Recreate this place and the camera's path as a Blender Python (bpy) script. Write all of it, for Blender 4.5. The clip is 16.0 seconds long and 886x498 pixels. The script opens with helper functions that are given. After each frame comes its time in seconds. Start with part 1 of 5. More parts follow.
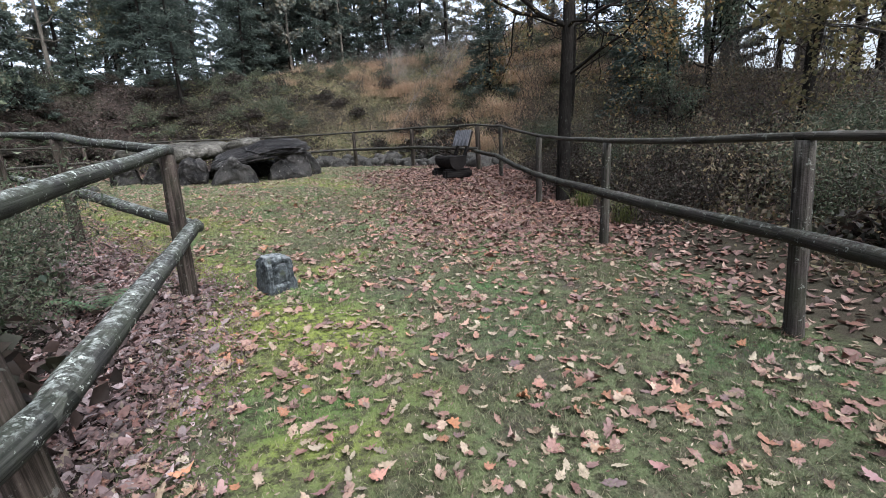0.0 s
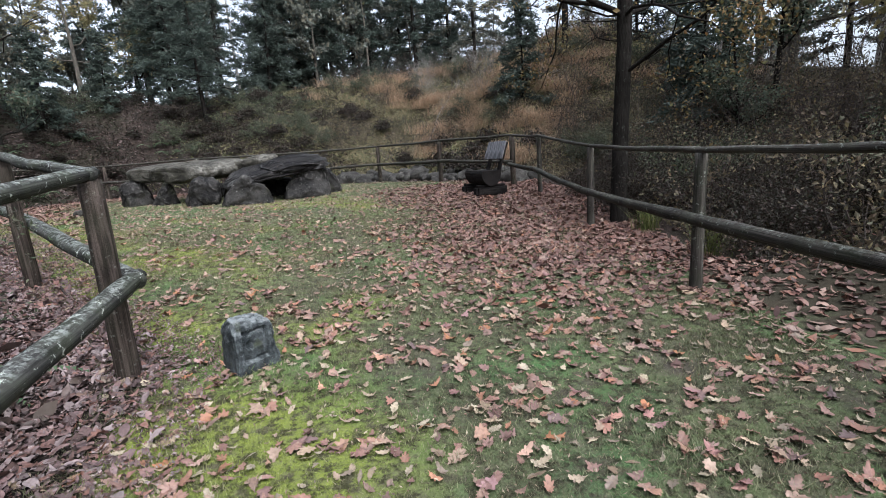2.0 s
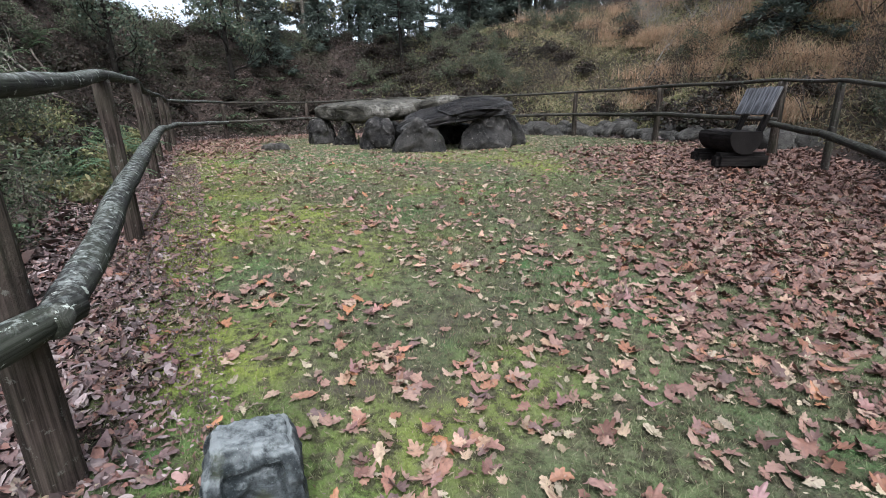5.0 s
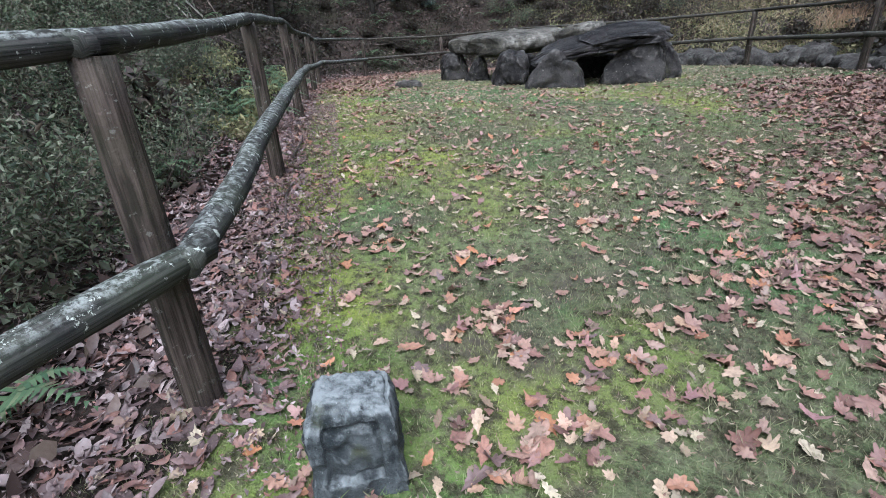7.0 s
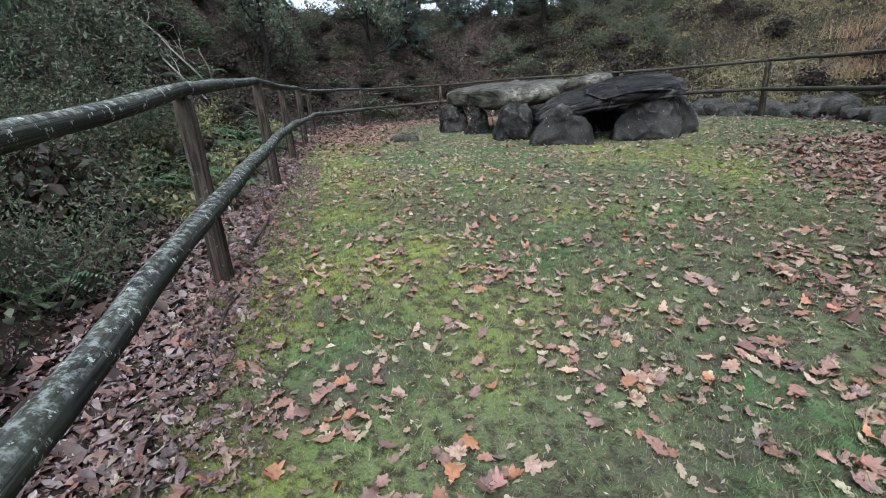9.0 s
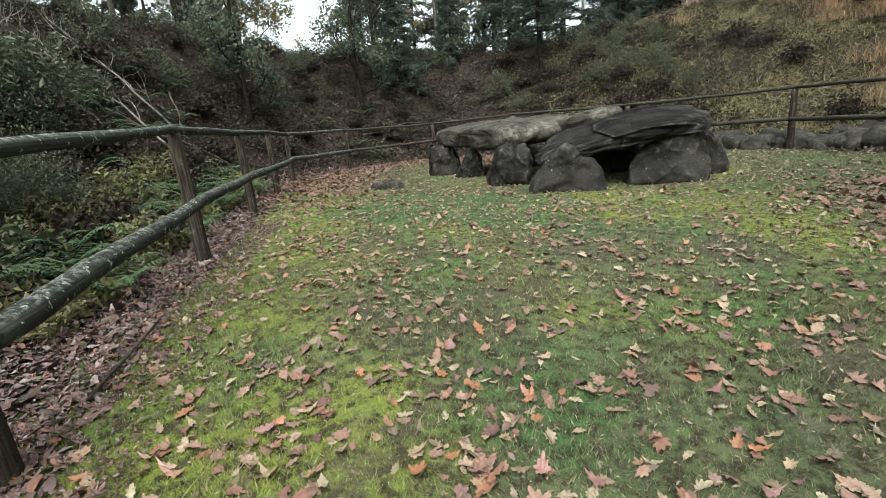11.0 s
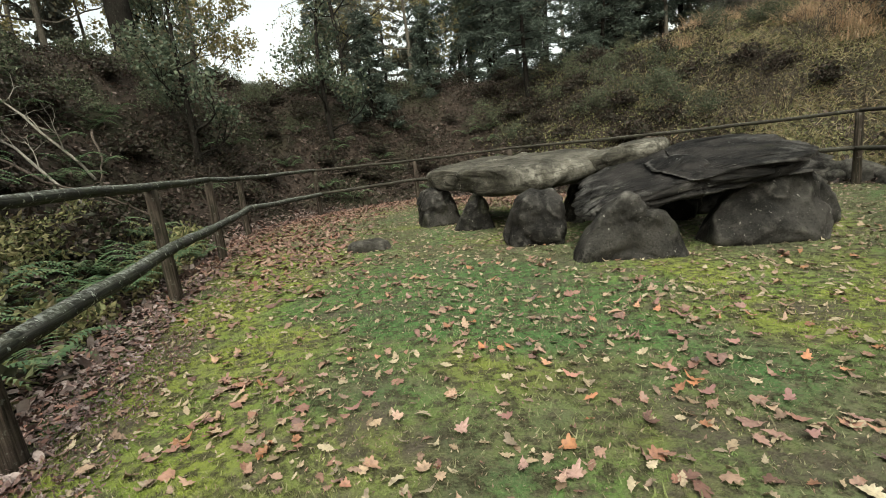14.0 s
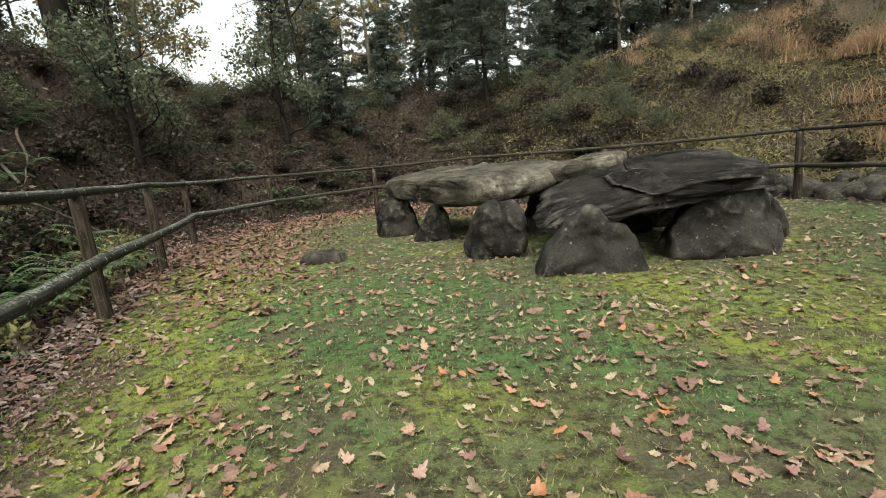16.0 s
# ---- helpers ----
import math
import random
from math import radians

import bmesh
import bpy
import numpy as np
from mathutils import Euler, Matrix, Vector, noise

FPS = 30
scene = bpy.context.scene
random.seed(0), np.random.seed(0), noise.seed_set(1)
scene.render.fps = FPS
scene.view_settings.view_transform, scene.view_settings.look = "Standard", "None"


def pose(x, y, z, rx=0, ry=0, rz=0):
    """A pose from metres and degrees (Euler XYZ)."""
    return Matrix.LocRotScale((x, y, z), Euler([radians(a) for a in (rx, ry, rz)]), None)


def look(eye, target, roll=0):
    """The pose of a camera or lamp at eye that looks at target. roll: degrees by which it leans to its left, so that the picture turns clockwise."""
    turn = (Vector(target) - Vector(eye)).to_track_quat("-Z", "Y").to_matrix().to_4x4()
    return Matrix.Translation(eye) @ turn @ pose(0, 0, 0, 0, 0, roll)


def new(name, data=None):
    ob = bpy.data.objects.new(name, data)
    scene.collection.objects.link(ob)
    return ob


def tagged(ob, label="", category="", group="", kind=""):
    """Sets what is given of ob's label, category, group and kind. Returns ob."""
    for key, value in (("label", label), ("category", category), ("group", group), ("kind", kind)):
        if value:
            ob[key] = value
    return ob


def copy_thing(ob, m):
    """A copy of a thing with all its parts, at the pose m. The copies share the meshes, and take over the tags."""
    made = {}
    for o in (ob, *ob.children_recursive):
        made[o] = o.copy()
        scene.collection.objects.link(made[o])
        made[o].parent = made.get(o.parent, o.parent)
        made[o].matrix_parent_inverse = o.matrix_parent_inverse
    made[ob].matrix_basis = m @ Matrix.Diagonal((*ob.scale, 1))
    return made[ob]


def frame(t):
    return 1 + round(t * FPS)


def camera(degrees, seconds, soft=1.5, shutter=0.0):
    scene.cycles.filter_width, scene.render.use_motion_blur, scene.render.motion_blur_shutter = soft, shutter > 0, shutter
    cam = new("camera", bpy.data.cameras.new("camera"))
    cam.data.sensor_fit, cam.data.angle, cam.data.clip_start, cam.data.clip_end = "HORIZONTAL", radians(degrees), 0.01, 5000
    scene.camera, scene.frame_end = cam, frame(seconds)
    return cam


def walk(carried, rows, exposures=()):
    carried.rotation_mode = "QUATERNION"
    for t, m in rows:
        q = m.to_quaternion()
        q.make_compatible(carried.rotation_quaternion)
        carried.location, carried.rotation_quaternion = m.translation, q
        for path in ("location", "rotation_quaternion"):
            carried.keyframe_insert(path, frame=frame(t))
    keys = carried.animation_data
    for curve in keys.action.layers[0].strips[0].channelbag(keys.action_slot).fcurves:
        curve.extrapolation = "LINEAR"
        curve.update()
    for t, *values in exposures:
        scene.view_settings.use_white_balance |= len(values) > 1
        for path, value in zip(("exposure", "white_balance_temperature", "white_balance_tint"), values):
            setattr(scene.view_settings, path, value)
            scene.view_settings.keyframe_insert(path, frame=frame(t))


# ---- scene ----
cam = camera(87.4, 16.0, soft=0.7)
# seconds, stops, kelvin, tint
EXPOSURES = [(0, 1.23, 5850, 11), (1.5, 1.17, 5850, 11), (2.5, 1.06, 5850, 10), (3.5, 1.12, 5850, 10), (5.0, 1.12, 5850, 10), (7.5, 1.27, 5430, 11), (8.0, 1.15, 5500, 10), (8.5, 1.08, 5560, 8), (9.5, 1.02, 5680, 5), (12.0, 1.07, 6900, -2), (14.5, 0.95, 7200, 0), (15.0, 0.93, 7200, 1), (16.0, 1.0, 7250, 1)]
PATH = [
    (0, (-0.095, -0.322, 0.978), (0.522, 1.523, 0.512), -3.0),
    (0.5, (-0.083, -0.144, 0.946), (0.501, 1.712, 0.484), -3.5),
    (1, (0.082, 0.178, 1.007), (0.647, 2.045, 0.565), -3.6),
    (1.5, (0.16, 0.607, 0.988), (0.704, 2.486, 0.571), -3.6),
    (2, (0.265, 0.961, 0.979), (0.774, 2.852, 0.572), -4.0),
    (2.5, (0.378, 1.329, 1.049), (0.869, 3.228, 0.658), -3.9),
    (3, (0.435, 1.802, 1.02), (0.897, 3.71, 0.636), -3.9),
    (3.5, (0.447, 2.185, 0.975), (0.813, 4.119, 0.62), -4.3),
    (4, (0.484, 2.535, 1.009), (0.693, 4.493, 0.663), -3.9),
    (4.5, (0.472, 2.827, 0.957), (0.479, 4.784, 0.543), -2.7),
    (5, (0.472, 3.04, 0.915), (0.231, 4.941, 0.342), -1.3),
    (5.2, (0.481, 3.108, 0.862), (0.147, 4.97, 0.213), -0.8),
    (7.3, (0.478, 3.27, 0.938), (-0.275, 4.943, 0.141), -3.6),
    (7.5, (0.466, 3.324, 0.937), (-0.284, 5.007, 0.16), -3.4),
    (8, (0.486, 3.606, 0.964), (-0.254, 5.322, 0.252), -3.0),
    (8.5, (0.404, 3.918, 1.083), (-0.346, 5.643, 0.404), -3.1),
    (9, (0.154, 4.243, 1.124), (-0.615, 5.973, 0.479), -3.6),
    (9.5, (0.054, 4.577, 1.084), (-0.723, 6.315, 0.471), -3.8),
    (9.7, (0.04, 4.743, 1.141), (-0.74, 6.487, 0.546), -3.9),
    (11.8, (-0.446, 6.228, 1.181), (-1.245, 7.997, 0.7), -5.7),
    (12, (-0.544, 6.357, 1.147), (-1.346, 8.126, 0.671), -5.8),
    (12.5, (-0.86, 6.729, 1.225), (-1.67, 8.499, 0.766), -6.2),
    (13, (-1.067, 7.032, 1.21), (-1.868, 8.811, 0.771), -6.5),
    (13.5, (-1.216, 7.353, 1.336), (-1.958, 9.164, 0.926), -6.6),
    (14, (-1.409, 7.711, 1.35), (-2.098, 9.548, 0.959), -6.3),
    (14.5, (-1.503, 7.866, 1.393), (-2.146, 9.721, 1.013), -6.1),
    (15, (-1.494, 7.897, 1.392), (-2.093, 9.768, 1.014), -5.8),
    (15.5, (-1.471, 7.923, 1.373), (-2.029, 9.807, 0.997), -5.4),
    (16, (-1.47, 7.924, 1.368), (-1.992, 9.818, 0.992), -5.1),
]
walk(cam, [(t, look(eye, target, roll)) for t, eye, target, roll in PATH], EXPOSURES)

# ---- light ----
world = bpy.data.worlds.new("overcast_sky")
scene.world = world
world.use_nodes = True
wn, wl = world.node_tree.nodes, world.node_tree.links
wn.clear()
sky = wn.new("ShaderNodeTexSky")
sky.sky_type = "NISHITA"
sky.sun_disc = False
sky.sun_elevation = radians(38)
sky.sun_rotation = radians(160)
sky.dust_density = 4.0
sky.air_density = 1.0
grey = wn.new("ShaderNodeHueSaturation")
grey.inputs["Saturation"].default_value = 0.34
back = wn.new("ShaderNodeBackground")
back.inputs["Strength"].default_value = 0.15
wout = wn.new("ShaderNodeOutputWorld")
wl.new(sky.outputs[0], grey.inputs["Color"])
wl.new(grey.outputs[0], back.inputs["Color"])
wl.new(back.outputs[0], wout.inputs["Surface"])
sun = new("sun", bpy.data.lights.new("sun", "SUN"))
sun.data.energy = 1.9
sun.data.angle = radians(40)
sun.data.color = (1.0, 0.98, 0.95)
sun.matrix_world = look((3.0, 0, 25), (0, 8, 0))


# ---- materials ----
class Nodes:
    """A small builder for node materials."""

    def __init__(self, name):
        self.mat = bpy.data.materials.new(name)
        self.mat.use_nodes = True
        self.n, self.l = self.mat.node_tree.nodes, self.mat.node_tree.links
        self.bsdf = self.n["Principled BSDF"]
        self.out = self.n["Material Output"]
        self.pos = self.n.new("ShaderNodeNewGeometry")

    def put(self, kind, **inputs):
        node = self.n.new(kind)
        for key, value in inputs.items():
            sock = node.inputs[key.replace("_", " ")]
            if isinstance(value, bpy.types.NodeSocket):
                self.l.new(value, sock)
            else:
                sock.default_value = value
        return node

    def coords(self, local):
        return self.n.new("ShaderNodeTexCoord").outputs["Object"] if local else self.pos.outputs["Position"]

    def noise(self, scale, detail=4.0, rough=0.55, vec=None, local=False):
        return self.put("ShaderNodeTexNoise", Vector=vec or self.coords(local), Scale=scale, Detail=detail, Roughness=rough).outputs["Fac"]

    def ramp(self, fac, *stops):
        node = self.n.new("ShaderNodeValToRGB")
        self.l.new(fac, node.inputs[0])
        els = node.color_ramp.elements
        while len(els) < len(stops):
            els.new(0.5)
        for el, (at, col) in zip(els, stops):
            el.position = at
            el.color = (*col, 1) if isinstance(col, tuple) else (col, col, col, 1)
        return node.outputs["Color"]

    def mix(self, fac, a, b):
        node = self.n.new("ShaderNodeMix")
        node.data_type = "RGBA"
        for value, sock in ((fac, node.inputs[0]), (a, node.inputs[6]), (b, node.inputs[7])):
            if isinstance(value, bpy.types.NodeSocket):
                self.l.new(value, sock)
            elif isinstance(value, tuple):
                sock.default_value = (*value, 1)
            else:
                sock.default_value = value
        return node.outputs[2]

    def attr(self, name):
        node = self.n.new("ShaderNodeAttribute")
        node.attribute_name = name
        return node.outputs["Fac"]

    def stretch(self, sx, sy, sz, local=True):
        m = self.put("ShaderNodeMapping", Vector=self.coords(local), Scale=(sx, sy, sz))
        return m.outputs[0]

    def done(self, color, rough=0.8, bump=None, strength=0.5, distance=0.01, spec=0.3):
        if isinstance(color, tuple):
            self.bsdf.inputs["Base Color"].default_value = (*color, 1)
        else:
            self.l.new(color, self.bsdf.inputs["Base Color"])
        if isinstance(rough, bpy.types.NodeSocket):
            self.l.new(rough, self.bsdf.inputs["Roughness"])
        else:
            self.bsdf.inputs["Roughness"].default_value = rough
        self.bsdf.inputs["Specular IOR Level"].default_value = spec
        if bump is not None:
            b = self.put("ShaderNodeBump", Height=bump, Strength=strength, Distance=distance)
            self.l.new(b.outputs[0], self.bsdf.inputs["Normal"])
        return self.mat


def lawn_colour(k, lift=1.0):
    """Mossy, patchy turf: dull green, bright moss, damp green, thatch and bare soil."""
    def tint(*col):
        return tuple(lift * c for c in col)
    big, mid = k.noise(0.55, 3), k.noise(2.3, 5)
    fine = k.noise(60.0, 4, 0.7)
    tuft = k.noise(14.0, 6, 0.7)
    base = k.mix(k.ramp(mid, (0.38, 0.0), (0.62, 1.0)), tint(0.074, 0.086, 0.046), tint(0.122, 0.152, 0.070))
    band = k.put("ShaderNodeMath", Value=big)
    band.operation = "ADD"
    k.l.new(k.attr("moss"), band.inputs[1])
    moss = k.mix(k.ramp(band.outputs[0], (0.57, 0.0), (0.76, 0.9)), base, tint(0.22, 0.265, 0.048))
    wet = k.put("ShaderNodeMath", Value=k.noise(0.9, 3))
    wet.operation = "ADD"
    k.l.new(k.attr("lush"), wet.inputs[1])
    lush = k.mix(k.ramp(wet.outputs[0], (0.49, 0.0), (0.71, 0.85)), moss, tint(0.058, 0.152, 0.047))
    worn = k.mix(k.ramp(tuft, (0.42, 0.9), (0.545, 0.0)), lush, (0.030, 0.026, 0.016))
    worn = k.mix(k.ramp(k.noise(8.0, 7, 0.75), (0.5, 0.0), (0.66, 0.55)), worn, tint(0.15, 0.135, 0.095))
    return k.mix(k.ramp(fine, (0.45, 0.0), (0.7, 0.5)), worn, tint(0.16, 0.15, 0.09)), tuft, fine


def ground_material():
    k = Nodes("turf_and_forest_floor")
    lawn, mid, fine = lawn_colour(k)
    soil = k.mix(k.ramp(k.noise(3.0, 6), (0.35, 0.0), (0.65, 1.0)), (0.015, 0.012, 0.010), (0.040, 0.029, 0.024))
    soil = k.mix(k.ramp(k.noise(30.0, 4), (0.5, 0.0), (0.72, 0.7)), soil, (0.075, 0.053, 0.044))
    lawn = k.mix(k.ramp(k.noise(1.4, 7, 0.65), (0.53, 0.0), (0.66, 0.8)), lawn, (0.088, 0.074, 0.060))
    ivy = k.mix(k.ramp(k.noise(0.35, 5), (0.48, 0.0), (0.62, 0.8)), soil, (0.020, 0.024, 0.012))
    dry = k.mix(k.attr("dry"), ivy, k.mix(k.noise(4.0, 5), (0.070, 0.052, 0.038), (0.040, 0.042, 0.026)))
    edge = k.put("ShaderNodeMath", Value=k.attr("litter"))
    edge.operation = "ADD"
    k.l.new(k.ramp(k.noise(3.5, 5), (0.3, 0.0), (0.7, 0.6)), edge.inputs[1])
    fac = k.ramp(edge.outputs[0], (0.55, 0.0), (0.8, 1.0))
    bump = k.put("ShaderNodeMath")
    bump.operation = "ADD"
    k.l.new(fine, bump.inputs[0])
    k.l.new(mid, bump.inputs[1])
    return k.done(k.mix(fac, lawn, dry), 0.95, bump.outputs[0], 0.9, 0.03, 0.15)


def foliage(name, *cols, thin=0.35, rough=0.6):
    """Leaves: one colour a leaf, some light coming through."""
    k = Nodes(name)
    stops = [(i / max(len(cols) - 1, 1), c) for i, c in enumerate(cols)]
    col = k.ramp(k.pos.outputs["Random Per Island"], *stops)
    col = k.mix(k.ramp(k.noise(22.0, 3), (0.35, 0.0), (0.7, 0.45)), col, tuple(0.5 * c for c in cols[0]))
    mat = k.done(col, rough, spec=0.25)
    if thin:
        tr = k.put("ShaderNodeBsdfTranslucent", Color=col)
        m = k.put("ShaderNodeMixShader", Fac=thin)
        k.l.new(k.bsdf.outputs[0], m.inputs[1])
        k.l.new(tr.outputs[0], m.inputs[2])
        k.l.new(m.outputs[0], k.out.inputs["Surface"])
    return mat


def grass_material():
    k = Nodes("grass_blades")
    lawn, mid, fine = lawn_colour(k, 1.3)
    col = k.mix(k.ramp(k.pos.outputs["Random Per Island"], (0.0, 0.0), (0.7, 0.2), (1.0, 0.75)), lawn, (0.30, 0.285, 0.18))
    tr = k.put("ShaderNodeBsdfTranslucent", Color=col)
    k.done(col, 0.7, spec=0.2)
    m = k.put("ShaderNodeMixShader", Fac=0.3)
    k.l.new(k.bsdf.outputs[0], m.inputs[1])
    k.l.new(tr.outputs[0], m.inputs[2])
    k.l.new(m.outputs[0], k.out.inputs["Surface"])
    return k.mat


def fallen_material(name, *cols):
    k = Nodes(name)
    stops = [(i / (len(cols) - 1), c) for i, c in enumerate(cols)]
    col = k.ramp(k.pos.outputs["Random Per Island"], *stops)
    col = k.mix(k.ramp(k.noise(60.0, 4), (0.45, 0.0), (0.75, 0.5)), col, (0.05, 0.030, 0.026))
    return k.done(col, k.ramp(k.noise(25.0, 2), (0.3, 0.35), (0.7, 0.75)), k.noise(90.0, 3), 0.3, 0.004, 0.4)


def single_leaf_material(name, *cols):
    k = Nodes(name)
    rnd = k.n.new("ShaderNodeObjectInfo").outputs["Random"]
    col = k.ramp(rnd, *[(i / (len(cols) - 1), c) for i, c in enumerate(cols)])
    col = k.mix(k.ramp(k.noise(60.0, 4), (0.45, 0.0), (0.75, 0.5)), col, (0.10, 0.06, 0.045))
    return k.done(col, 0.5, k.noise(90.0, 3), 0.3, 0.004, 0.4)


def bark(name, dark, light, lichen=None, scale=1.0):
    k = Nodes(name)
    grain = k.noise(9.0 * scale, 7, 0.65, k.stretch(6, 6, 0.8))
    patch = k.noise(2.5 * scale, 4, local=True)
    col = k.mix(k.ramp(grain, (0.35, 0.0), (0.68, 1.0)), dark, light)
    col = k.mix(k.ramp(patch, (0.5, 0.0), (0.7, 0.6)), col, tuple(0.55 * c for c in dark))
    if lichen:
        col = k.mix(k.ramp(k.noise(14.0 * scale, 6, 0.7, local=True), (0.6, 0.0), (0.66, 0.85)), col, lichen)
    return k.done(col, 0.95, grain, 0.9, 0.02, 0.04)


def wood(name, dark, light, lichen=0.0, green=0.0):
    """Weathered round timber: grain along the length, splits, algae, lichen and a pale lit upper side."""
    k = Nodes(name)
    uv = k.n.new("ShaderNodeUVMap").outputs[0]
    long = k.put("ShaderNodeMapping", Vector=uv, Scale=(26.0, 1.4, 1.0)).outputs[0]
    grain = k.noise(1.0, 8, 0.65, long)
    fine = k.noise(70.0, 5)
    col = k.mix(k.ramp(grain, (0.40, 0.0), (0.62, 1.0)), dark, light)
    col = k.mix(k.ramp(k.noise(3.0, 4), (0.45, 0.0), (0.7, 0.55)), col, tuple(0.5 * c for c in dark))
    drip = k.noise(1.0, 5, 0.6, k.put("ShaderNodeMapping", Vector=uv, Scale=(5.0, 1.6, 1.0)).outputs[0])
    col = k.mix(k.ramp(drip, (0.50, 0.0), (0.62, 0.8)), col, tuple(0.45 * c for c in dark))
    col = k.mix(k.ramp(drip, (0.30, 0.55), (0.42, 0.0)), col, tuple(1.25 * c for c in light))
    if green:
        col = k.mix(k.ramp(k.noise(4.5, 5), (0.4, 0.0), (0.62, green)), col, (0.075, 0.095, 0.05))
    if lichen:
        col = k.mix(k.ramp(k.noise(19.0, 6, 0.75), (0.60, 0.0), (0.63, lichen)), col, (0.44, 0.47, 0.42))
        # lichen crust on upward faces, which also paints the light on the rail tops
        up = k.put("ShaderNodeSeparateXYZ", Vector=k.pos.outputs["Normal"]).outputs[2]
        lit_crust = k.put("ShaderNodeMath", Value=k.ramp(k.noise(26.0, 7, 0.75), (0.48, 0.0), (0.60, 1.0)))
        lit_crust.operation = "MULTIPLY"
        k.l.new(k.ramp(up, (0.45, 0.0), (0.9, 0.6 * lichen)), lit_crust.inputs[1])
        col = k.mix(lit_crust.outputs[0], col, (0.36, 0.385, 0.36))
    h = k.put("ShaderNodeMath", Value=grain)
    h.operation = "ADD"
    k.l.new(fine, h.inputs[1])
    return k.done(col, 0.9, h.outputs[0], 0.75, 0.008, 0.12)


def rock(name, dark, light, pale, moss=0.25, scale=1.0, cleft=0.0, lit_crust=0.0):
    """Weathered stone: soft blotches, fine pits, pale worn edges, lichen specks, a little moss; optionally a painted
    lit top.
    """
    k = Nodes(name)
    coarse, fine = k.noise(1.7 * scale, 6, 0.55), k.noise(42.0 * scale, 6, 0.65)
    col = k.mix(k.ramp(coarse, (0.40, 0.0), (0.62, 1.0)), dark, light)
    col = k.mix(k.ramp(k.noise(5.0 * scale, 8, 0.7), (0.50, 0.0), (0.70, 0.55)), col, tuple(1.9 * c for c in light))
    col = k.mix(k.ramp(fine, (0.34, 0.75), (0.48, 0.0)), col, tuple(0.5 * c for c in dark))
    col = k.mix(k.ramp(fine, (0.56, 0.0), (0.68, 0.5)), col, tuple(1.8 * c for c in light))
    worn = k.put("ShaderNodeMath", Value=k.ramp(k.pos.outputs["Pointiness"], (0.515, 0.0), (0.56, 0.7)))
    worn.operation = "MULTIPLY"
    k.l.new(k.ramp(k.noise(9.0 * scale, 5, 0.7), (0.40, 0.0), (0.60, 1.0)), worn.inputs[1])
    col = k.mix(worn.outputs[0], col, tuple(0.4 * c + 1.6 * d for c, d in zip(pale, light)))
    col = k.mix(k.ramp(k.noise(1.9 * scale, 6, 0.65), (0.58, 0.0), (0.70, moss)), col, (0.050, 0.056, 0.022))
    if cleft:
        seam = k.noise(1.0, 6, 0.6, k.stretch(1.1, 1.1, 13.0))
        col = k.mix(k.ramp(seam, (0.455, 0.0), (0.485, cleft), (0.52, 0.0)), col, tuple(0.3 * c for c in dark))
        col = k.mix(k.ramp(seam, (0.56, 0.0), (0.66, 0.6 * cleft)), col, tuple(1.7 * c for c in light))
    # paler where the surface faces up: sky light painted on, broken by noise
    if lit_crust:
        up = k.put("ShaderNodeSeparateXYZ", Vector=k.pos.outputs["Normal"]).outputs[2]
        lit_top = k.put("ShaderNodeMath", Value=k.ramp(k.noise(20.0, 6, 0.7), (0.36, 0.0), (0.56, 1.0)))
        lit_top.operation = "MULTIPLY"
        k.l.new(k.ramp(up, (0.35, 0.0), (0.75, lit_crust)), lit_top.inputs[1])
        col = k.mix(lit_top.outputs[0], col, pale)
    spots = k.ramp(k.noise(24.0 * scale, 4, 0.7), (0.665, 0.0), (0.685, 0.9))
    col = k.mix(spots, col, pale)
    h = k.put("ShaderNodeMath", Value=fine)
    h.operation = "ADD"
    k.l.new(k.noise(7.0 * scale, 7, 0.65), h.inputs[1])
    return k.done(col, k.ramp(fine, (0.3, 0.5), (0.7, 0.85)), h.outputs[0], 0.5, 0.03, 0.14)


M_GROUND = ground_material()
M_GRASS = grass_material()
M_FALLEN = fallen_material("fallen_maple_leaves", (0.0929, 0.0515, 0.0441), (0.206, 0.109, 0.0862), (0.272, 0.166, 0.126), (0.164, 0.0977, 0.0878), (0.359, 0.269, 0.182), (0.219, 0.126, 0.11), (0.294, 0.131, 0.0606), (0.12, 0.0855, 0.0825), (0.24, 0.12, 0.0878), (0.315, 0.212, 0.138))
M_RED = fallen_material("fallen_red_leaves", (0.063, 0.0357, 0.0294), (0.137, 0.0735, 0.0588), (0.189, 0.105, 0.084), (0.263, 0.179, 0.137), (0.105, 0.0578, 0.0483), (0.179, 0.0893, 0.0651), (0.0788, 0.0451, 0.0399), (0.221, 0.0998, 0.0578))
M_SMALL = fallen_material("fallen_small_leaves", (0.149, 0.103, 0.0667), (0.265, 0.207, 0.138), (0.356, 0.305, 0.213), (0.196, 0.109, 0.0828), (0.161, 0.127, 0.0943), (0.299, 0.253, 0.178))
M_LITTER = fallen_material("forest_litter_leaves", (0.060, 0.043, 0.041), (0.15, 0.10, 0.098), (0.235, 0.15, 0.138), (0.085, 0.058, 0.055), (0.36, 0.29, 0.28), (0.055, 0.040, 0.037), (0.225, 0.115, 0.09), (0.10, 0.066, 0.06))
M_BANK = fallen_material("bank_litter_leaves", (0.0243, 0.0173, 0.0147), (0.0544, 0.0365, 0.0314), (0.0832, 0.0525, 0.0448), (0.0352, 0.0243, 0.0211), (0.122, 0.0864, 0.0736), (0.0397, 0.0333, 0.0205))
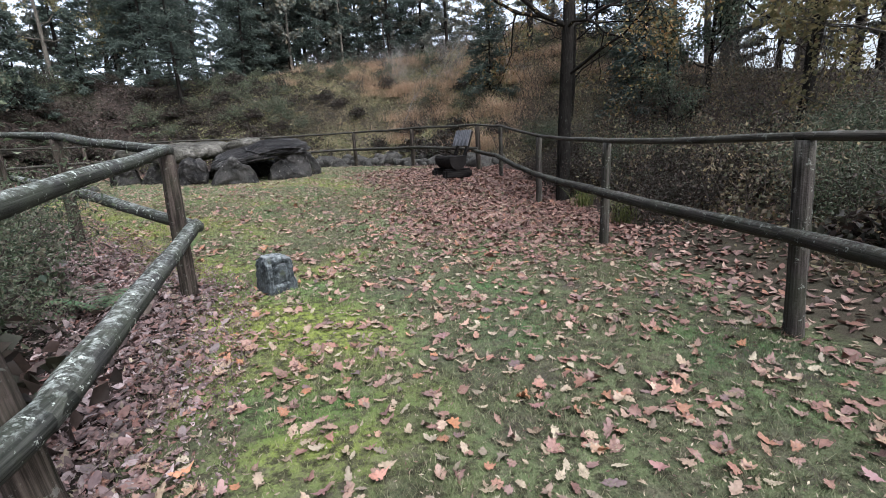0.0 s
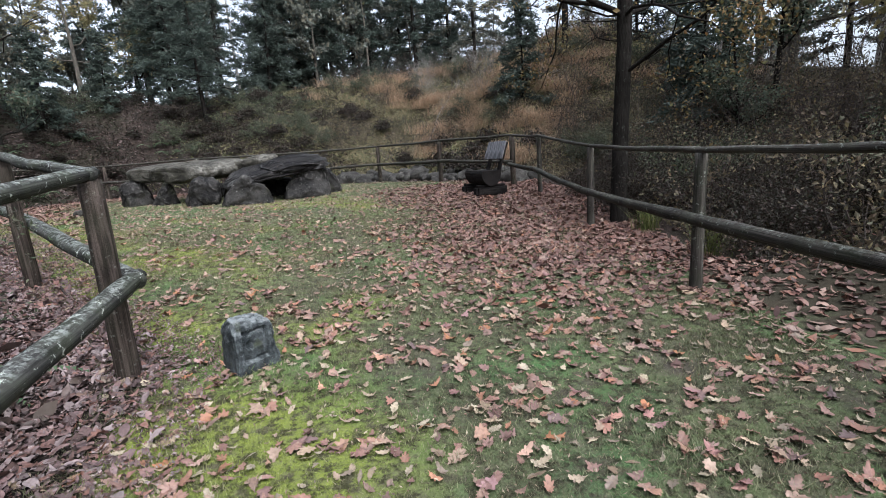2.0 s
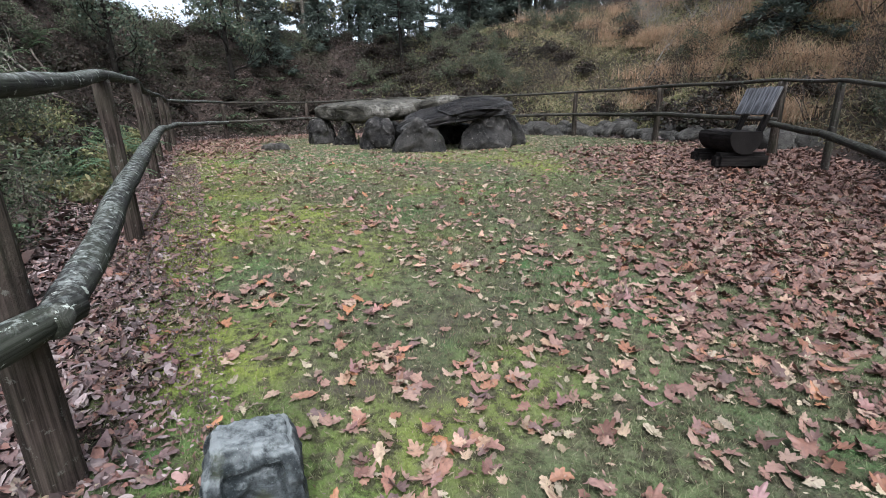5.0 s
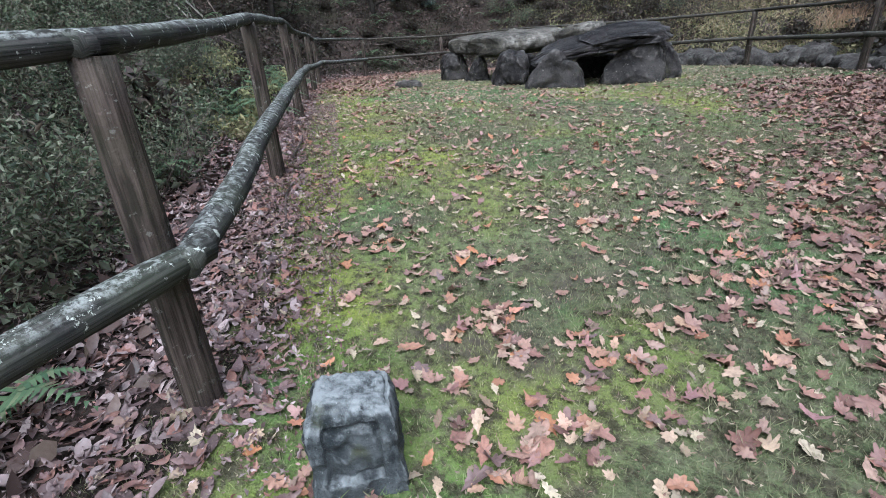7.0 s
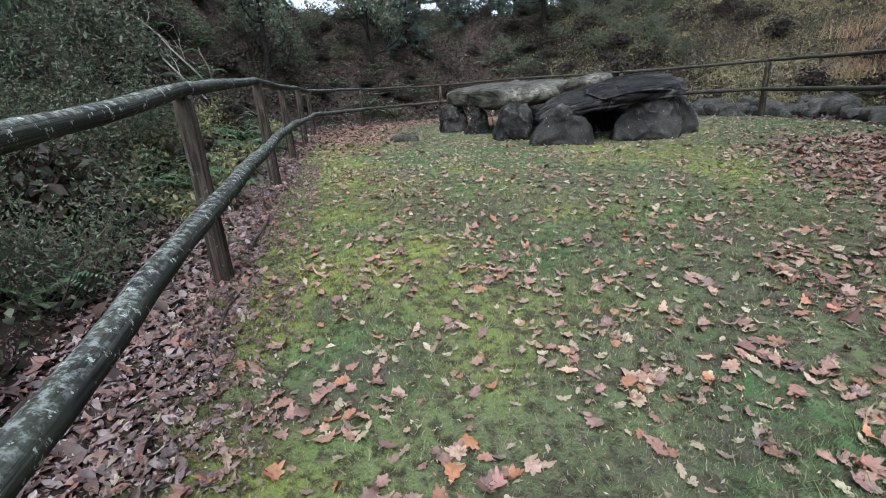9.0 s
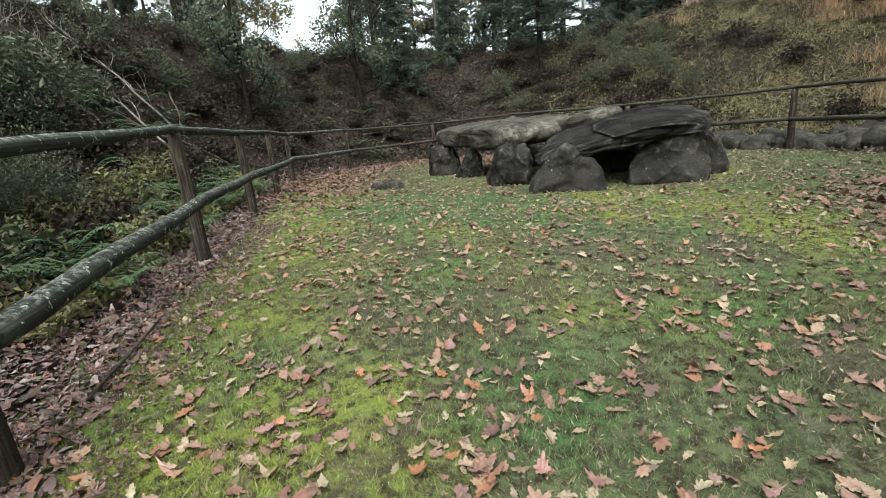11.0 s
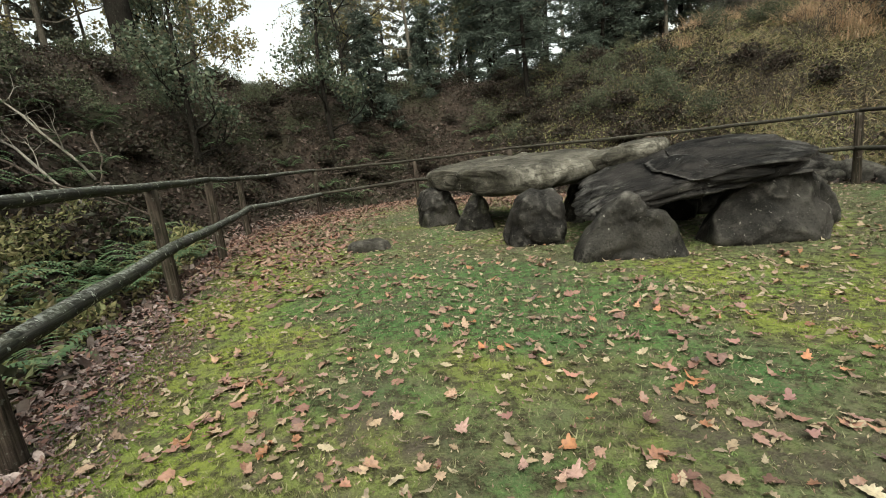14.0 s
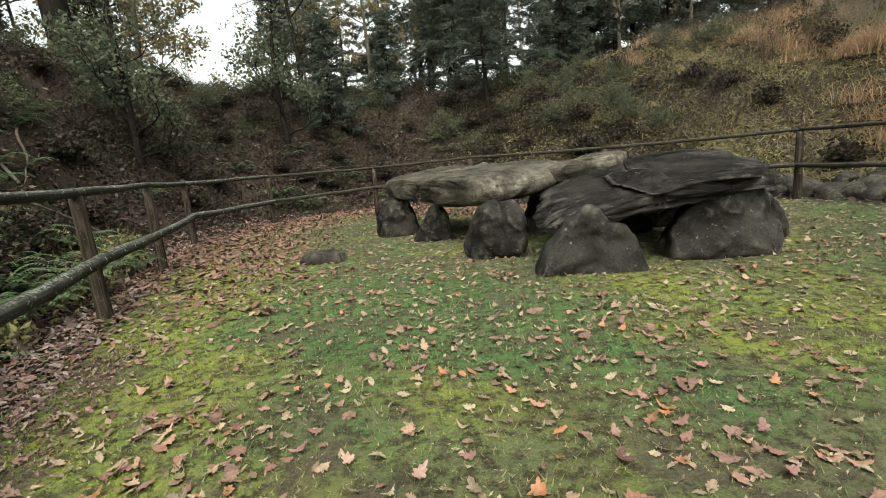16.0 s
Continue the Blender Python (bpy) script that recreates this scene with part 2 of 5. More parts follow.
M_LEAF = single_leaf_material("fallen_leaf", (0.149, 0.0765, 0.0708), (0.297, 0.159, 0.143), (0.384, 0.166, 0.0816), (0.396, 0.274, 0.212), (0.235, 0.134, 0.133), (0.198, 0.102, 0.0925))
# near-black: the shade of the crown on the trunk is in the colour
M_BARK = bark("shaded_bark", (0.009, 0.008, 0.007), (0.028, 0.025, 0.022), (0.055, 0.06, 0.05))
M_BARK2 = bark("grey_bark", (0.055, 0.05, 0.043), (0.14, 0.125, 0.105), (0.18, 0.19, 0.15))
M_BIRCH = bark("birch_bark", (0.10, 0.095, 0.085), (0.50, 0.48, 0.44))
M_TWIG = bark("grey_twigs", (0.05, 0.04, 0.034), (0.125, 0.105, 0.092))
M_POST = wood("weathered_post", (0.022, 0.017, 0.014), (0.090, 0.070, 0.060), 0.15, 0.1)
M_RAIL = wood("mossy_rail", (0.0222, 0.0222, 0.0213), (0.080, 0.078, 0.072), 0.95, 0.22)
M_RAILB = wood("dark_rail", (0.020, 0.018, 0.016), (0.065, 0.056, 0.048), 0.25, 0.12)
M_RAILG = wood("grey_rail", (0.028, 0.024, 0.021), (0.085, 0.074, 0.066), 0.3, 0.15)
M_BENCH = wood("dark_bench_wood", (0.006, 0.0052, 0.005), (0.028, 0.024, 0.022))
M_PLANK = wood("grey_plank", (0.085, 0.085, 0.092), (0.30, 0.30, 0.32), 0.3)
M_ROCK = rock("dark_boulder", (0.0080, 0.0074, 0.0072), (0.034, 0.0315, 0.029), (0.20, 0.195, 0.18), 0.35)
M_CAP = rock("pale_capstone", (0.030, 0.028, 0.023), (0.088, 0.082, 0.069), (0.27, 0.265, 0.245), 0.2, 1.0, 0.5)
M_SLAB = rock("slate_capstone", (0.0044, 0.0039, 0.0040), (0.0215, 0.0192, 0.0183), (0.22, 0.22, 0.21), 0.25, 1.0, 0.9)
M_RUBBLE = rock("grey_rubble", (0.017, 0.016, 0.014), (0.0425, 0.039, 0.035), (0.1, 0.1, 0.09), 0.35, 2.0)
# dark base and pale top put the sky's light on the crown into colour
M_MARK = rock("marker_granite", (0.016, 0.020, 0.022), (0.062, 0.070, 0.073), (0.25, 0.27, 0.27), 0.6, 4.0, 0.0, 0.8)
M_PINE = foliage("pine_needles", (0.0414, 0.0583, 0.0489), (0.0703, 0.0905, 0.0742), (0.0991, 0.12, 0.0959), thin=0.25)
# paler and greyer than the pine: the haze of distance is in the colours
M_HAZED = foliage("hazed_foliage", (0.0891, 0.101, 0.09), (0.137, 0.149, 0.125), (0.178, 0.182, 0.148), (0.202, 0.171, 0.118), thin=0.35)
M_EVER = foliage("evergreen_leaves", (0.0473, 0.0675, 0.0486), (0.0891, 0.119, 0.081), (0.142, 0.169, 0.115), (0.121, 0.101, 0.0675), thin=0.35)
M_YELLOW = foliage("autumn_leaves", (0.15, 0.145, 0.075), (0.24, 0.21, 0.10), (0.31, 0.25, 0.115), (0.17, 0.18, 0.095), (0.27, 0.185, 0.10), thin=0.45)
M_OAKLEAF = foliage("oak_leaves", (0.10, 0.085, 0.035), (0.20, 0.15, 0.06), (0.22, 0.12, 0.05), (0.12, 0.12, 0.05), (0.26, 0.19, 0.09))
M_SHRUB = foliage("shrub_leaves", (0.0287, 0.0419, 0.0264), (0.0606, 0.086, 0.0463), (0.105, 0.13, 0.0727), (0.0936, 0.0727, 0.0529), (0.187, 0.204, 0.143), (0.0496, 0.0551, 0.0353), thin=0.3)
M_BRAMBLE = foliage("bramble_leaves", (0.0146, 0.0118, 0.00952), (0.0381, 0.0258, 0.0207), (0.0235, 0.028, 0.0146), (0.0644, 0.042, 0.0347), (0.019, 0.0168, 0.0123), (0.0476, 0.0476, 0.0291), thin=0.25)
M_FERN = foliage("fern_fronds", (0.05, 0.095, 0.05), (0.09, 0.15, 0.075), (0.16, 0.18, 0.10), thin=0.3)
M_STRAW = foliage("dry_grass", (0.276, 0.179, 0.117), (0.51, 0.324, 0.206), (0.62, 0.456, 0.304), (0.304, 0.262, 0.173), (0.414, 0.276, 0.193), thin=0.35)
M_THATCH = foliage("faded_grass", (0.226, 0.21, 0.113), (0.36, 0.307, 0.18), (0.496, 0.406, 0.263), (0.21, 0.233, 0.105), (0.434, 0.284, 0.196), thin=0.3)
M_BRUSH = foliage("brown_brush_leaves", (0.085, 0.065, 0.048), (0.15, 0.11, 0.075), (0.075, 0.08, 0.05), (0.19, 0.14, 0.085), (0.105, 0.115, 0.075), (0.24, 0.18, 0.09), thin=0.35)
M_HILL = foliage("bank_weeds", (0.072, 0.084, 0.0396), (0.156, 0.168, 0.078), (0.24, 0.24, 0.108), (0.168, 0.138, 0.084), (0.312, 0.288, 0.144), thin=0.3)
M_DEAD = bark("bleached_branches", (0.15, 0.135, 0.12), (0.33, 0.31, 0.28))
M_REED = foliage("green_tuft", (0.06, 0.084, 0.024), (0.108, 0.132, 0.036), (0.156, 0.144, 0.054), thin=0.3)


# ---- mesh helpers ----
def mesh_object(name, verts, faces, material, parent=None, label="", smooth=True, uvs=None):
    me = bpy.data.meshes.new(name)
    me.from_pydata([tuple(v) for v in verts], [], [tuple(f) for f in faces])
    me.materials.append(material)
    if smooth:
        me.polygons.foreach_set("use_smooth", [True] * len(me.polygons))
    if uvs is not None:
        layer = me.uv_layers.new(name="UVMap")
        loops = np.zeros(len(me.loops), dtype=np.int32)
        me.loops.foreach_get("vertex_index", loops)
        layer.data.foreach_set("uv", np.asarray(uvs, dtype=np.float32)[loops].ravel())
    me.update()
    ob = new(name, me)
    if parent is not None:
        ob.parent = parent
    if label:
        ob["label"] = label
    return ob


def fast_mesh(name, verts, tri, material, soft=False):
    """A mesh of many loose triangles from arrays."""
    me = bpy.data.meshes.new(name)
    verts, tri = np.asarray(verts, dtype=np.float32), np.asarray(tri, dtype=np.int32)
    me.vertices.add(len(verts))
    me.vertices.foreach_set("co", verts.ravel())
    me.loops.add(tri.size)
    me.loops.foreach_set("vertex_index", tri.ravel())
    me.polygons.add(len(tri))
    me.polygons.foreach_set("loop_start", np.arange(0, tri.size, 3, dtype=np.int32))
    me.polygons.foreach_set("loop_total", np.full(len(tri), 3, dtype=np.int32))
    me.materials.append(material)
    if soft:
        me.polygons.foreach_set("use_smooth", np.ones(len(tri), dtype=bool))
    me.update(calc_edges=True)
    return me


def tube(points, radii, seg=8, rough=0.0, caps=True, flat=1.0):
    """Verts, faces and uvs of a round bar along points."""
    pts = [Vector(p) for p in points]
    verts, faces, uvs = [], [], []
    side = None
    run = 0.0
    for i, p in enumerate(pts):
        along = (pts[min(i + 1, len(pts) - 1)] - pts[max(i - 1, 0)]).normalized()
        if side is None:
            side = along.cross(Vector((0, 0, 1)) if abs(along.z) < 0.9 else Vector((1, 0, 0))).normalized()
        side = (side - along * side.dot(along)).normalized()
        up = along.cross(side) * -1
        if i:
            run += (p - pts[i - 1]).length
        for j in range(seg):
            a = 2 * math.pi * j / seg
            r = radii[i] * (1 + rough * noise.noise(Vector((math.cos(a), math.sin(a), 0)) * 1.3 + p * 3.1))
            verts.append(p + side * (r * math.cos(a)) + up * (r * flat * math.sin(a)))
            uvs.append((j / seg, run))
    for i in range(len(pts) - 1):
        for j in range(seg):
            a, b = i * seg + j, i * seg + (j + 1) % seg
            faces.append((a, b, b + seg, a + seg))
    if caps:
        faces.append(tuple(range(seg - 1, -1, -1)))
        faces.append(tuple(range((len(pts) - 1) * seg, len(pts) * seg)))
    return verts, faces, uvs


class Bag:
    """Collects several tubes into one mesh."""

    def __init__(self):
        self.v, self.f, self.u = [], [], []

    def add(self, v, f, u):
        n = len(self.v)
        self.v += v
        self.f += [tuple(i + n for i in q) for q in f]
        self.u += u


def bent(a, b, steps, sag=0.0, wob=0.0, seed=0):
    """Points from a to b with a bow and a wobble."""
    a, b = Vector(a), Vector(b)
    out = []
    for i in range(steps + 1):
        s = i / steps
        p = a.lerp(b, s)
        w = math.sin(math.pi * s)
        n = noise.noise_vector(p * 0.9 + Vector((seed * 7.3, 0, 0)))
        out.append(p + Vector((n.x * wob * w, n.y * wob * w, n.z * wob * w - sag * w)))
    return out


# ---- plan ----
LEFT = [(-1.45, -1.3), (-0.98, 1.42), (-1.0, 4.16), (-2.55, 6.45), (-4.2, 8.87), (-6.1, 11.45), (-7.38, 13.45), (-8.92, 15.75), (-9.15, 18.87)]
BACK = [(-9.15, 18.87), (-7.1, 21.2), (-3.9, 20.2), (-0.6, 19.1), (2.68, 17.95), (4.1, 14.85), (5.3, 12.15)]
RIGHT = [(5.3, 12.15), (5.28, 10.65), (4.43, 7.34), (3.51, 4.27), (2.88, 1.57), (2.3, -1.2)]
RING = np.array(LEFT[1:] + BACK[1:] + RIGHT[1:-1] + [(2.4, -9.0), (-1.6, -9.0)])
BANKS = [(-14, 17, 5.3, 6.5), (-9, 10, 4.2, 6.5), (-10, 26, 4.7, 7.5), (-3, 28, 4.5, 9), (5, 27, 4.9, 9), (11, 21, 5.2, 8), (10, 12, 2.4, 7), (8, 4, 0.9, 8), (-5, 3, 2.4, 6), (0, -14, 0.3, 8)]


def smooth01(e0, e1, x):
    s = np.clip((x - e0) / (e1 - e0), 0, 1)
    return s * s * (3 - 2 * s)


def outside(x, y):
    """Distance outside the fenced lawn, negative inside."""
    x, y = np.asarray(x, float), np.asarray(y, float)
    best, inside = np.full(x.shape, 1e9), np.zeros(x.shape, bool)
    for (ax, ay), (bx, by) in zip(RING, np.roll(RING, -1, 0)):
        dx, dy = bx - ax, by - ay
        s = np.clip(((x - ax) * dx + (y - ay) * dy) / (dx * dx + dy * dy), 0, 1)
        best = np.minimum(best, np.hypot(x - ax - s * dx, y - ay - s * dy))
        cross = ((ay > y) != (by > y)) & (x < dx * (y - ay) / (dy if dy else 1e-9) + ax)
        inside ^= cross
    return np.where(inside, -best, best)


def wave(x, y, s, ph=0.0):
    """Smooth uneven waves, about -1 to 1."""
    return (np.sin(x * s + ph) * np.cos(y * s * 1.17 + 2.1 * ph) + np.sin(x * s * 2.13 + y * s * 1.7 + ph * 3) * 0.5 + np.cos(y * s * 3.1 - x * s * 2.6 + ph) * 0.3) / 1.4


def height(x, y):
    x, y = np.asarray(x, float), np.asarray(y, float)
    z = -0.37 + 0.46 * smooth01(2.5, 11.0, y - 0.6 * x) + 0.025 * wave(x, y, 0.8)
    d = outside(x, y)
    wsum, h, w = 0.0, 0.0, 0.0
    for bx, by, bh, bw in BANKS:
        k = 1 / (np.hypot(x - bx, y - by) ** 3 + 1.0)
        wsum, h, w = wsum + k, h + k * bh, w + k * bw
    h, w = h / wsum, w / wsum
    rise = np.clip((d - 0.35) / w, 0, 1)
    rise = 0.45 * rise + 0.55 * rise * rise * (3 - 2 * rise)
    far = smooth01(0.0, 4.0, d)
    return z + h * rise + far * (0.16 * wave(x, y, 0.75, 1.0) + 0.07 * wave(x, y, 2.3, 2.0)) - 0.02 * np.clip(d - 12, 0, 60)


def z_at(x, y):
    return float(height(np.array([x]), np.array([y]))[0])


# ---- ground ----
def axis_steps(lo, hi, step, reach):
    near = np.arange(lo, hi + step / 2, step)
    out, d, g = [], 0.0, step
    while d < reach:
        g *= 1.16
        d += g
        out.append(d)
    out = np.array(out)
    return np.concatenate([lo - out[::-1], near, hi + out])


def lawn_marks(me, x, y, d):
    """Where moss runs along the fence and where the turf is lush."""
    moss = 0.22 * smooth01(-2.2, -0.9, d) * (1 - smooth01(-0.22, 0.1, d)) * (x < 1.0) * (y < 14) - 0.05 * (x > 1.5) + 0.09 * smooth01(5.5, 9.0, y) * (1 - smooth01(1.0, 3.0, x)) + 0.16 * np.exp(-(((x - 0.1) / 1.3) ** 2 + ((y - 11.2) / 1.2) ** 2))
    lush = 0.46 * np.exp(-(((x + 2.9) / 1.5) ** 2 + ((y - 11.5) / 1.1) ** 2)) + 0.1 * np.exp(-(((x + 0.1) / 0.5) ** 2 + ((y - 3.9) / 0.4) ** 2))
    for name, value in (("moss", moss), ("lush", lush)):
        at = me.attributes.new(name, "FLOAT", "POINT")
        at.data.foreach_set("value", np.asarray(value, dtype=np.float32))


def build_ground():
    xs, ys = axis_steps(-12, 10, 0.16, 600), axis_steps(-4, 27, 0.16, 600)
    gx, gy = np.meshgrid(xs, ys)
    fx, fy = gx.ravel(), gy.ravel()
    z = height(fx, fy)
    d = outside(fx, fy)
    nx = len(xs)
    i = (np.arange(len(ys) - 1)[:, None] * nx + np.arange(nx - 1)[None, :]).ravel()
    tri = np.concatenate([np.stack([i, i + 1, i + nx + 1], 1), np.stack([i, i + nx + 1, i + nx], 1)])
    me = fast_mesh("ground", np.stack([fx, fy, z], 1), tri, M_GROUND)
    me.polygons.foreach_set("use_smooth", np.ones(len(me.polygons), dtype=bool))
    a = me.attributes.new("litter", "FLOAT", "POINT")
    left = (fx < -0.9 + 0.0 * fy) & (fy > -2)
    a.data.foreach_set("value", np.clip(0.5 + d * 0.9 + np.where(left, 0.06 - 0.36 * smooth01(3.5, 7.5, fy) + 0.35 * smooth01(13.0, 16.0, fy), np.where(fy < 9, -0.35, -0.2)), 0, 1.2).astype(np.float32))
    b = me.attributes.new("dry", "FLOAT", "POINT")
    dry = smooth01(-4.0, 3.0, fx - 0.15 * (fy - 20)) * smooth01(10.0, 16.0, fy) * smooth01(0.4, 3.0, d) * 0.85
    dry = np.maximum(dry, 0.9 * smooth01(2.6, 3.4, fx) * (1 - smooth01(3.5, 6.0, fy)))
    b.data.foreach_set("value", dry.astype(np.float32))
    lawn_marks(me, fx, fy, d)
    tagged(new("ground", me), "patchy mossy lawn rising into leaf-covered wooded banks", "ground", kind="structure")


build_ground()


# ---- fences ----
def build_fence(name, line, label, top_mat, low_mat, group, inward, lean, top_r, low_r, skip_first=False, post_r=0.072, low_heights=None, wob=0.03, tops_at={}, tilts={}, post_mat=None):
    fence = new(name)
    fence.location = (line[0][0], line[0][1], z_at(*line[0]))
    inv = fence.location.copy()
    tops, lows = [], []
    for i, (x, y) in enumerate(line):
        rng = random.Random(hash_of(x, y))
        g = z_at(x, y)
        lx, ly = rng.uniform(-lean, lean), rng.uniform(-lean, lean)
        lx, ly = tilts.get(i, (lx, ly))
        h = tops_at.get(i, 1.235 + rng.uniform(-0.03, 0.03))
        if not (skip_first and i == 0):
            r = rng.uniform(0.9, 1.05) * post_r
            pts = [(x + lx * s, y + ly * s, g - 0.15 + (h + 0.15) * s) for s in (0, 0.12, 0.3, 0.5, 0.7, 0.88, 1)]
            v, f, u = tube([Vector(p) - inv for p in pts], [r * k for k in (1.06, 1.08, 1.03, 1.0, 0.98, 0.95, 0.93)], 14, 0.12)
            mesh_object("post", v, f, post_mat or M_POST, fence, uvs=u)
        tops.append(Vector((x + lx, y + ly, g + h + top_r * 0.75)))
        a, b = Vector(line[max(i - 1, 0)]), Vector(line[min(i + 1, len(line) - 1)])
        t = (b - a).normalized()
        nrm = Vector((t.y, -t.x)) * inward
        off = 0.075 + low_r * 0.75
        lows.append(Vector((x + lx * 0.5 + nrm.x * off, y + ly * 0.5 + nrm.y * off, g + (low_heights[i] if low_heights else 0.62 + rng.uniform(-0.03, 0.03)))))
    for kind, pts, r0, m in (("top_rail", tops, top_r, top_mat), ("lower_rail", lows, low_r, low_mat)):
        for i in range(len(pts) - 1):
            d = (pts[i + 1] - pts[i]).normalized()
            p = bent(pts[i] - d * 0.07 - inv, pts[i + 1] + d * 0.07 - inv, 12, 0.012, wob, i)
            rr = [r0 * (1.08 - 0.16 * ((s / 12) if i % 2 else 1 - s / 12)) * (0.86 if s in (0, 12) else 1.0) for s in range(13)]
            v, f, u = tube(p, rr, 14, 0.16, flat=0.92)
            mesh_object(kind, v, f, m, fence, uvs=u)
    tagged(fence, label, "fence", group, "")
    return fence


def hash_of(x, y):
    return int(abs(x * 731 + y * 1297) * 10) % 99991


build_fence("wooden_fence", LEFT, "rustic fence of lichen-spotted round logs beside the shrubs", M_RAIL, M_RAIL, "fences round the lawn", 1, 0.025, 0.048, 0.064, post_r=0.068, low_heights=[0.5, 0.53, 0.62, 0.62, 0.62, 0.62, 0.60, 0.60, 0.6], tops_at={0: 1.1, 1: 1.12, 2: 1.245}, tilts={0: (-0.1, 0), 1: (-0.13, 0.0)})
build_fence("wooden_fence", BACK, "rustic fence of thin dark round rails below the bank", M_RAILB, M_RAILB, "fences round the lawn", 1, 0.02, 0.038, 0.05, True)
build_fence("wooden_fence", RIGHT, "weathered grey log fence beside dark undergrowth", M_RAILG, M_RAILB, "fences round the lawn", 1, 0.02, 0.031, 0.056, True, 0.054, [0.56, 0.55, 0.57, 0.66, 0.67, 0.67], 0.012, tilts={4: (-0.06, 0.04)}, post_mat=M_RAILG)


# ---- stones ----
def reach_of(outline, a):
    """How far the outline reaches from its middle in the direction a."""
    c, s, best = math.cos(a), math.sin(a), 0.05
    for (x0, z0), (x1, z1) in zip(outline, outline[1:] + outline[:1]):
        dx, dz = x1 - x0, z1 - z0
        den = c * dz - s * dx
        if abs(den) > 1e-9:
            r, u = (x0 * dz - z0 * dx) / den, (x0 * s - z0 * c) / den
            if r > 0 and -1e-6 <= u <= 1 + 1e-6:
                best = max(best, r)
    return best


def stone_mesh(name, outline, depth, seed, material, rough=0.05, boxy=0.5, strata=0.0, level=5, cuts=0):
    """A boulder from its outline in the x-z plane, round its middle, and its half depth."""
    bm = bmesh.new()
    bmesh.ops.create_icosphere(bm, subdivisions=level, radius=1)
    ang = np.linspace(0, 2 * math.pi, 181)
    rad = np.array([reach_of(outline, a) for a in ang])
    rad = np.convolve(np.r_[rad[-4:-1], rad, rad[1:4]], np.ones(5) / 5, "same")[3:-3]
    cut = random.Random(seed * 17)
    size = Vector((float(rad.max()), depth, float(rad.max())))
    planes = []
    for c in range(cuts):
        w = Vector((cut.uniform(-1, 1), cut.uniform(-1.2, 0.3), cut.uniform(-0.25, 0.8))).normalized()
        planes.append((w, cut.uniform(0.58, 0.74) * math.sqrt(sum((w[i] * size[i]) ** 2 for i in range(3)))))
    u = (math.pi / 2) * np.linspace(0, 1, 1500) ** 4
    ku, yu, mean = np.sin(u) ** boxy, np.cos(u) ** 0.75, float(rad.mean())
    run = np.r_[0, np.cumsum(np.hypot(np.diff(ku) * mean, np.diff(yu) * depth))]
    run /= run[-1]
    for v in bm.verts:
        d = v.co.normalized()
        phi = math.atan2(d.z, d.x) % (2 * math.pi)
        part_way = math.atan2(math.hypot(d.x, d.z), abs(d.y)) / (math.pi / 2)
        lat = float(np.interp(part_way, run, u))
        side = math.copysign(1.0, d.y)
        d = Vector((math.cos(phi) * math.sin(lat), side * math.cos(lat), math.sin(phi) * math.sin(lat)))
        r = float(np.interp(phi, ang, rad)) * math.sin(lat) ** boxy
        p = Vector((r * math.cos(phi), side * depth * max(math.cos(lat), 0.0) ** 0.75, r * math.sin(phi)))
        for w, far in planes:
            over = p.dot(w) - far
            if over > 0:
                p = p - w * (over * 0.72)
        q = p * 1.0 + Vector((seed * 3.7, seed * 1.3, 0))
        n = noise.fractal(q * 1.6, 0.6, 2.2, 4) * rough * 1.6 + noise.noise(q * 5.0) * rough * 0.5 + noise.noise(q * 13.0) * rough * 0.25 + noise.noise(q * 31.0) * rough * 0.1
        if strata:
            lay = q.z * 17.0 + noise.noise(q * 0.8) * 1.3 + q.x * 0.5
            ledge = noise.noise(Vector((math.floor(lay) * 5.3, q.x * 0.8, q.y * 0.8)))
            n += strata * (ledge * 0.9 - 0.5 * max(0.0, 0.16 - (lay % 1.0)) / 0.16)
            n -= strata * 1.4 * max(0.0, noise.noise(Vector((q.x * 0.9, q.y * 2.6, q.z * 9.0))) - 0.22)
        n -= rough * 0.8 * max(0.0, 0.09 - abs(noise.noise(q * 2.1 + Vector((9, 2, 5))))) / 0.09
        v.co = p + d * n
    me = bpy.data.meshes.new(name)
    bm.to_mesh(me)
    bm.free()
    me.polygons.foreach_set("use_smooth", [True] * len(me.polygons))
    me.materials.append(material)
    return me


def put_stone(name, me, m, label, category, group=""):
    ob = new(name, me)
    ob.matrix_world = m
    return tagged(ob, label, category, group)


def facing(x, y):
    """Turn about z that faces the lawn before the stones."""
    return math.degrees(math.atan2(y - 8.5, x + 1.2)) - 90


SUPPORTS = "standing stones of the dolmen"
# outlines of the supports, front on, in metres round the middle of each
s1 = [(-.40, -.45), (-.36, .1), (-.26, .34), (.18, .36), (.30, .12), (.44, -.45)]
s2 = [(-.42, -.42), (-.2, .02), (.0, .31), (.12, .28), (.24, .0), (.34, -.42)]
s3 = [(-.48, -.45), (-.42, -.15), (-.22, .22), (-.04, .36), (.28, .35), (.37, .2), (.41, -.1), (.44, -.45)]
s4 = [(-.62, -.45), (-.5, -.1), (-.2, .2), (.0, .30), (.1, .29), (.2, .15), (.42, .12), (.53, .0), (.62, -.45)]
s5 = [(-.66, -.5), (-.5, -.15), (-.24, .25), (.06, .44), (.4, .38), (.58, .15), (.66, -.1), (.62, -.5)]
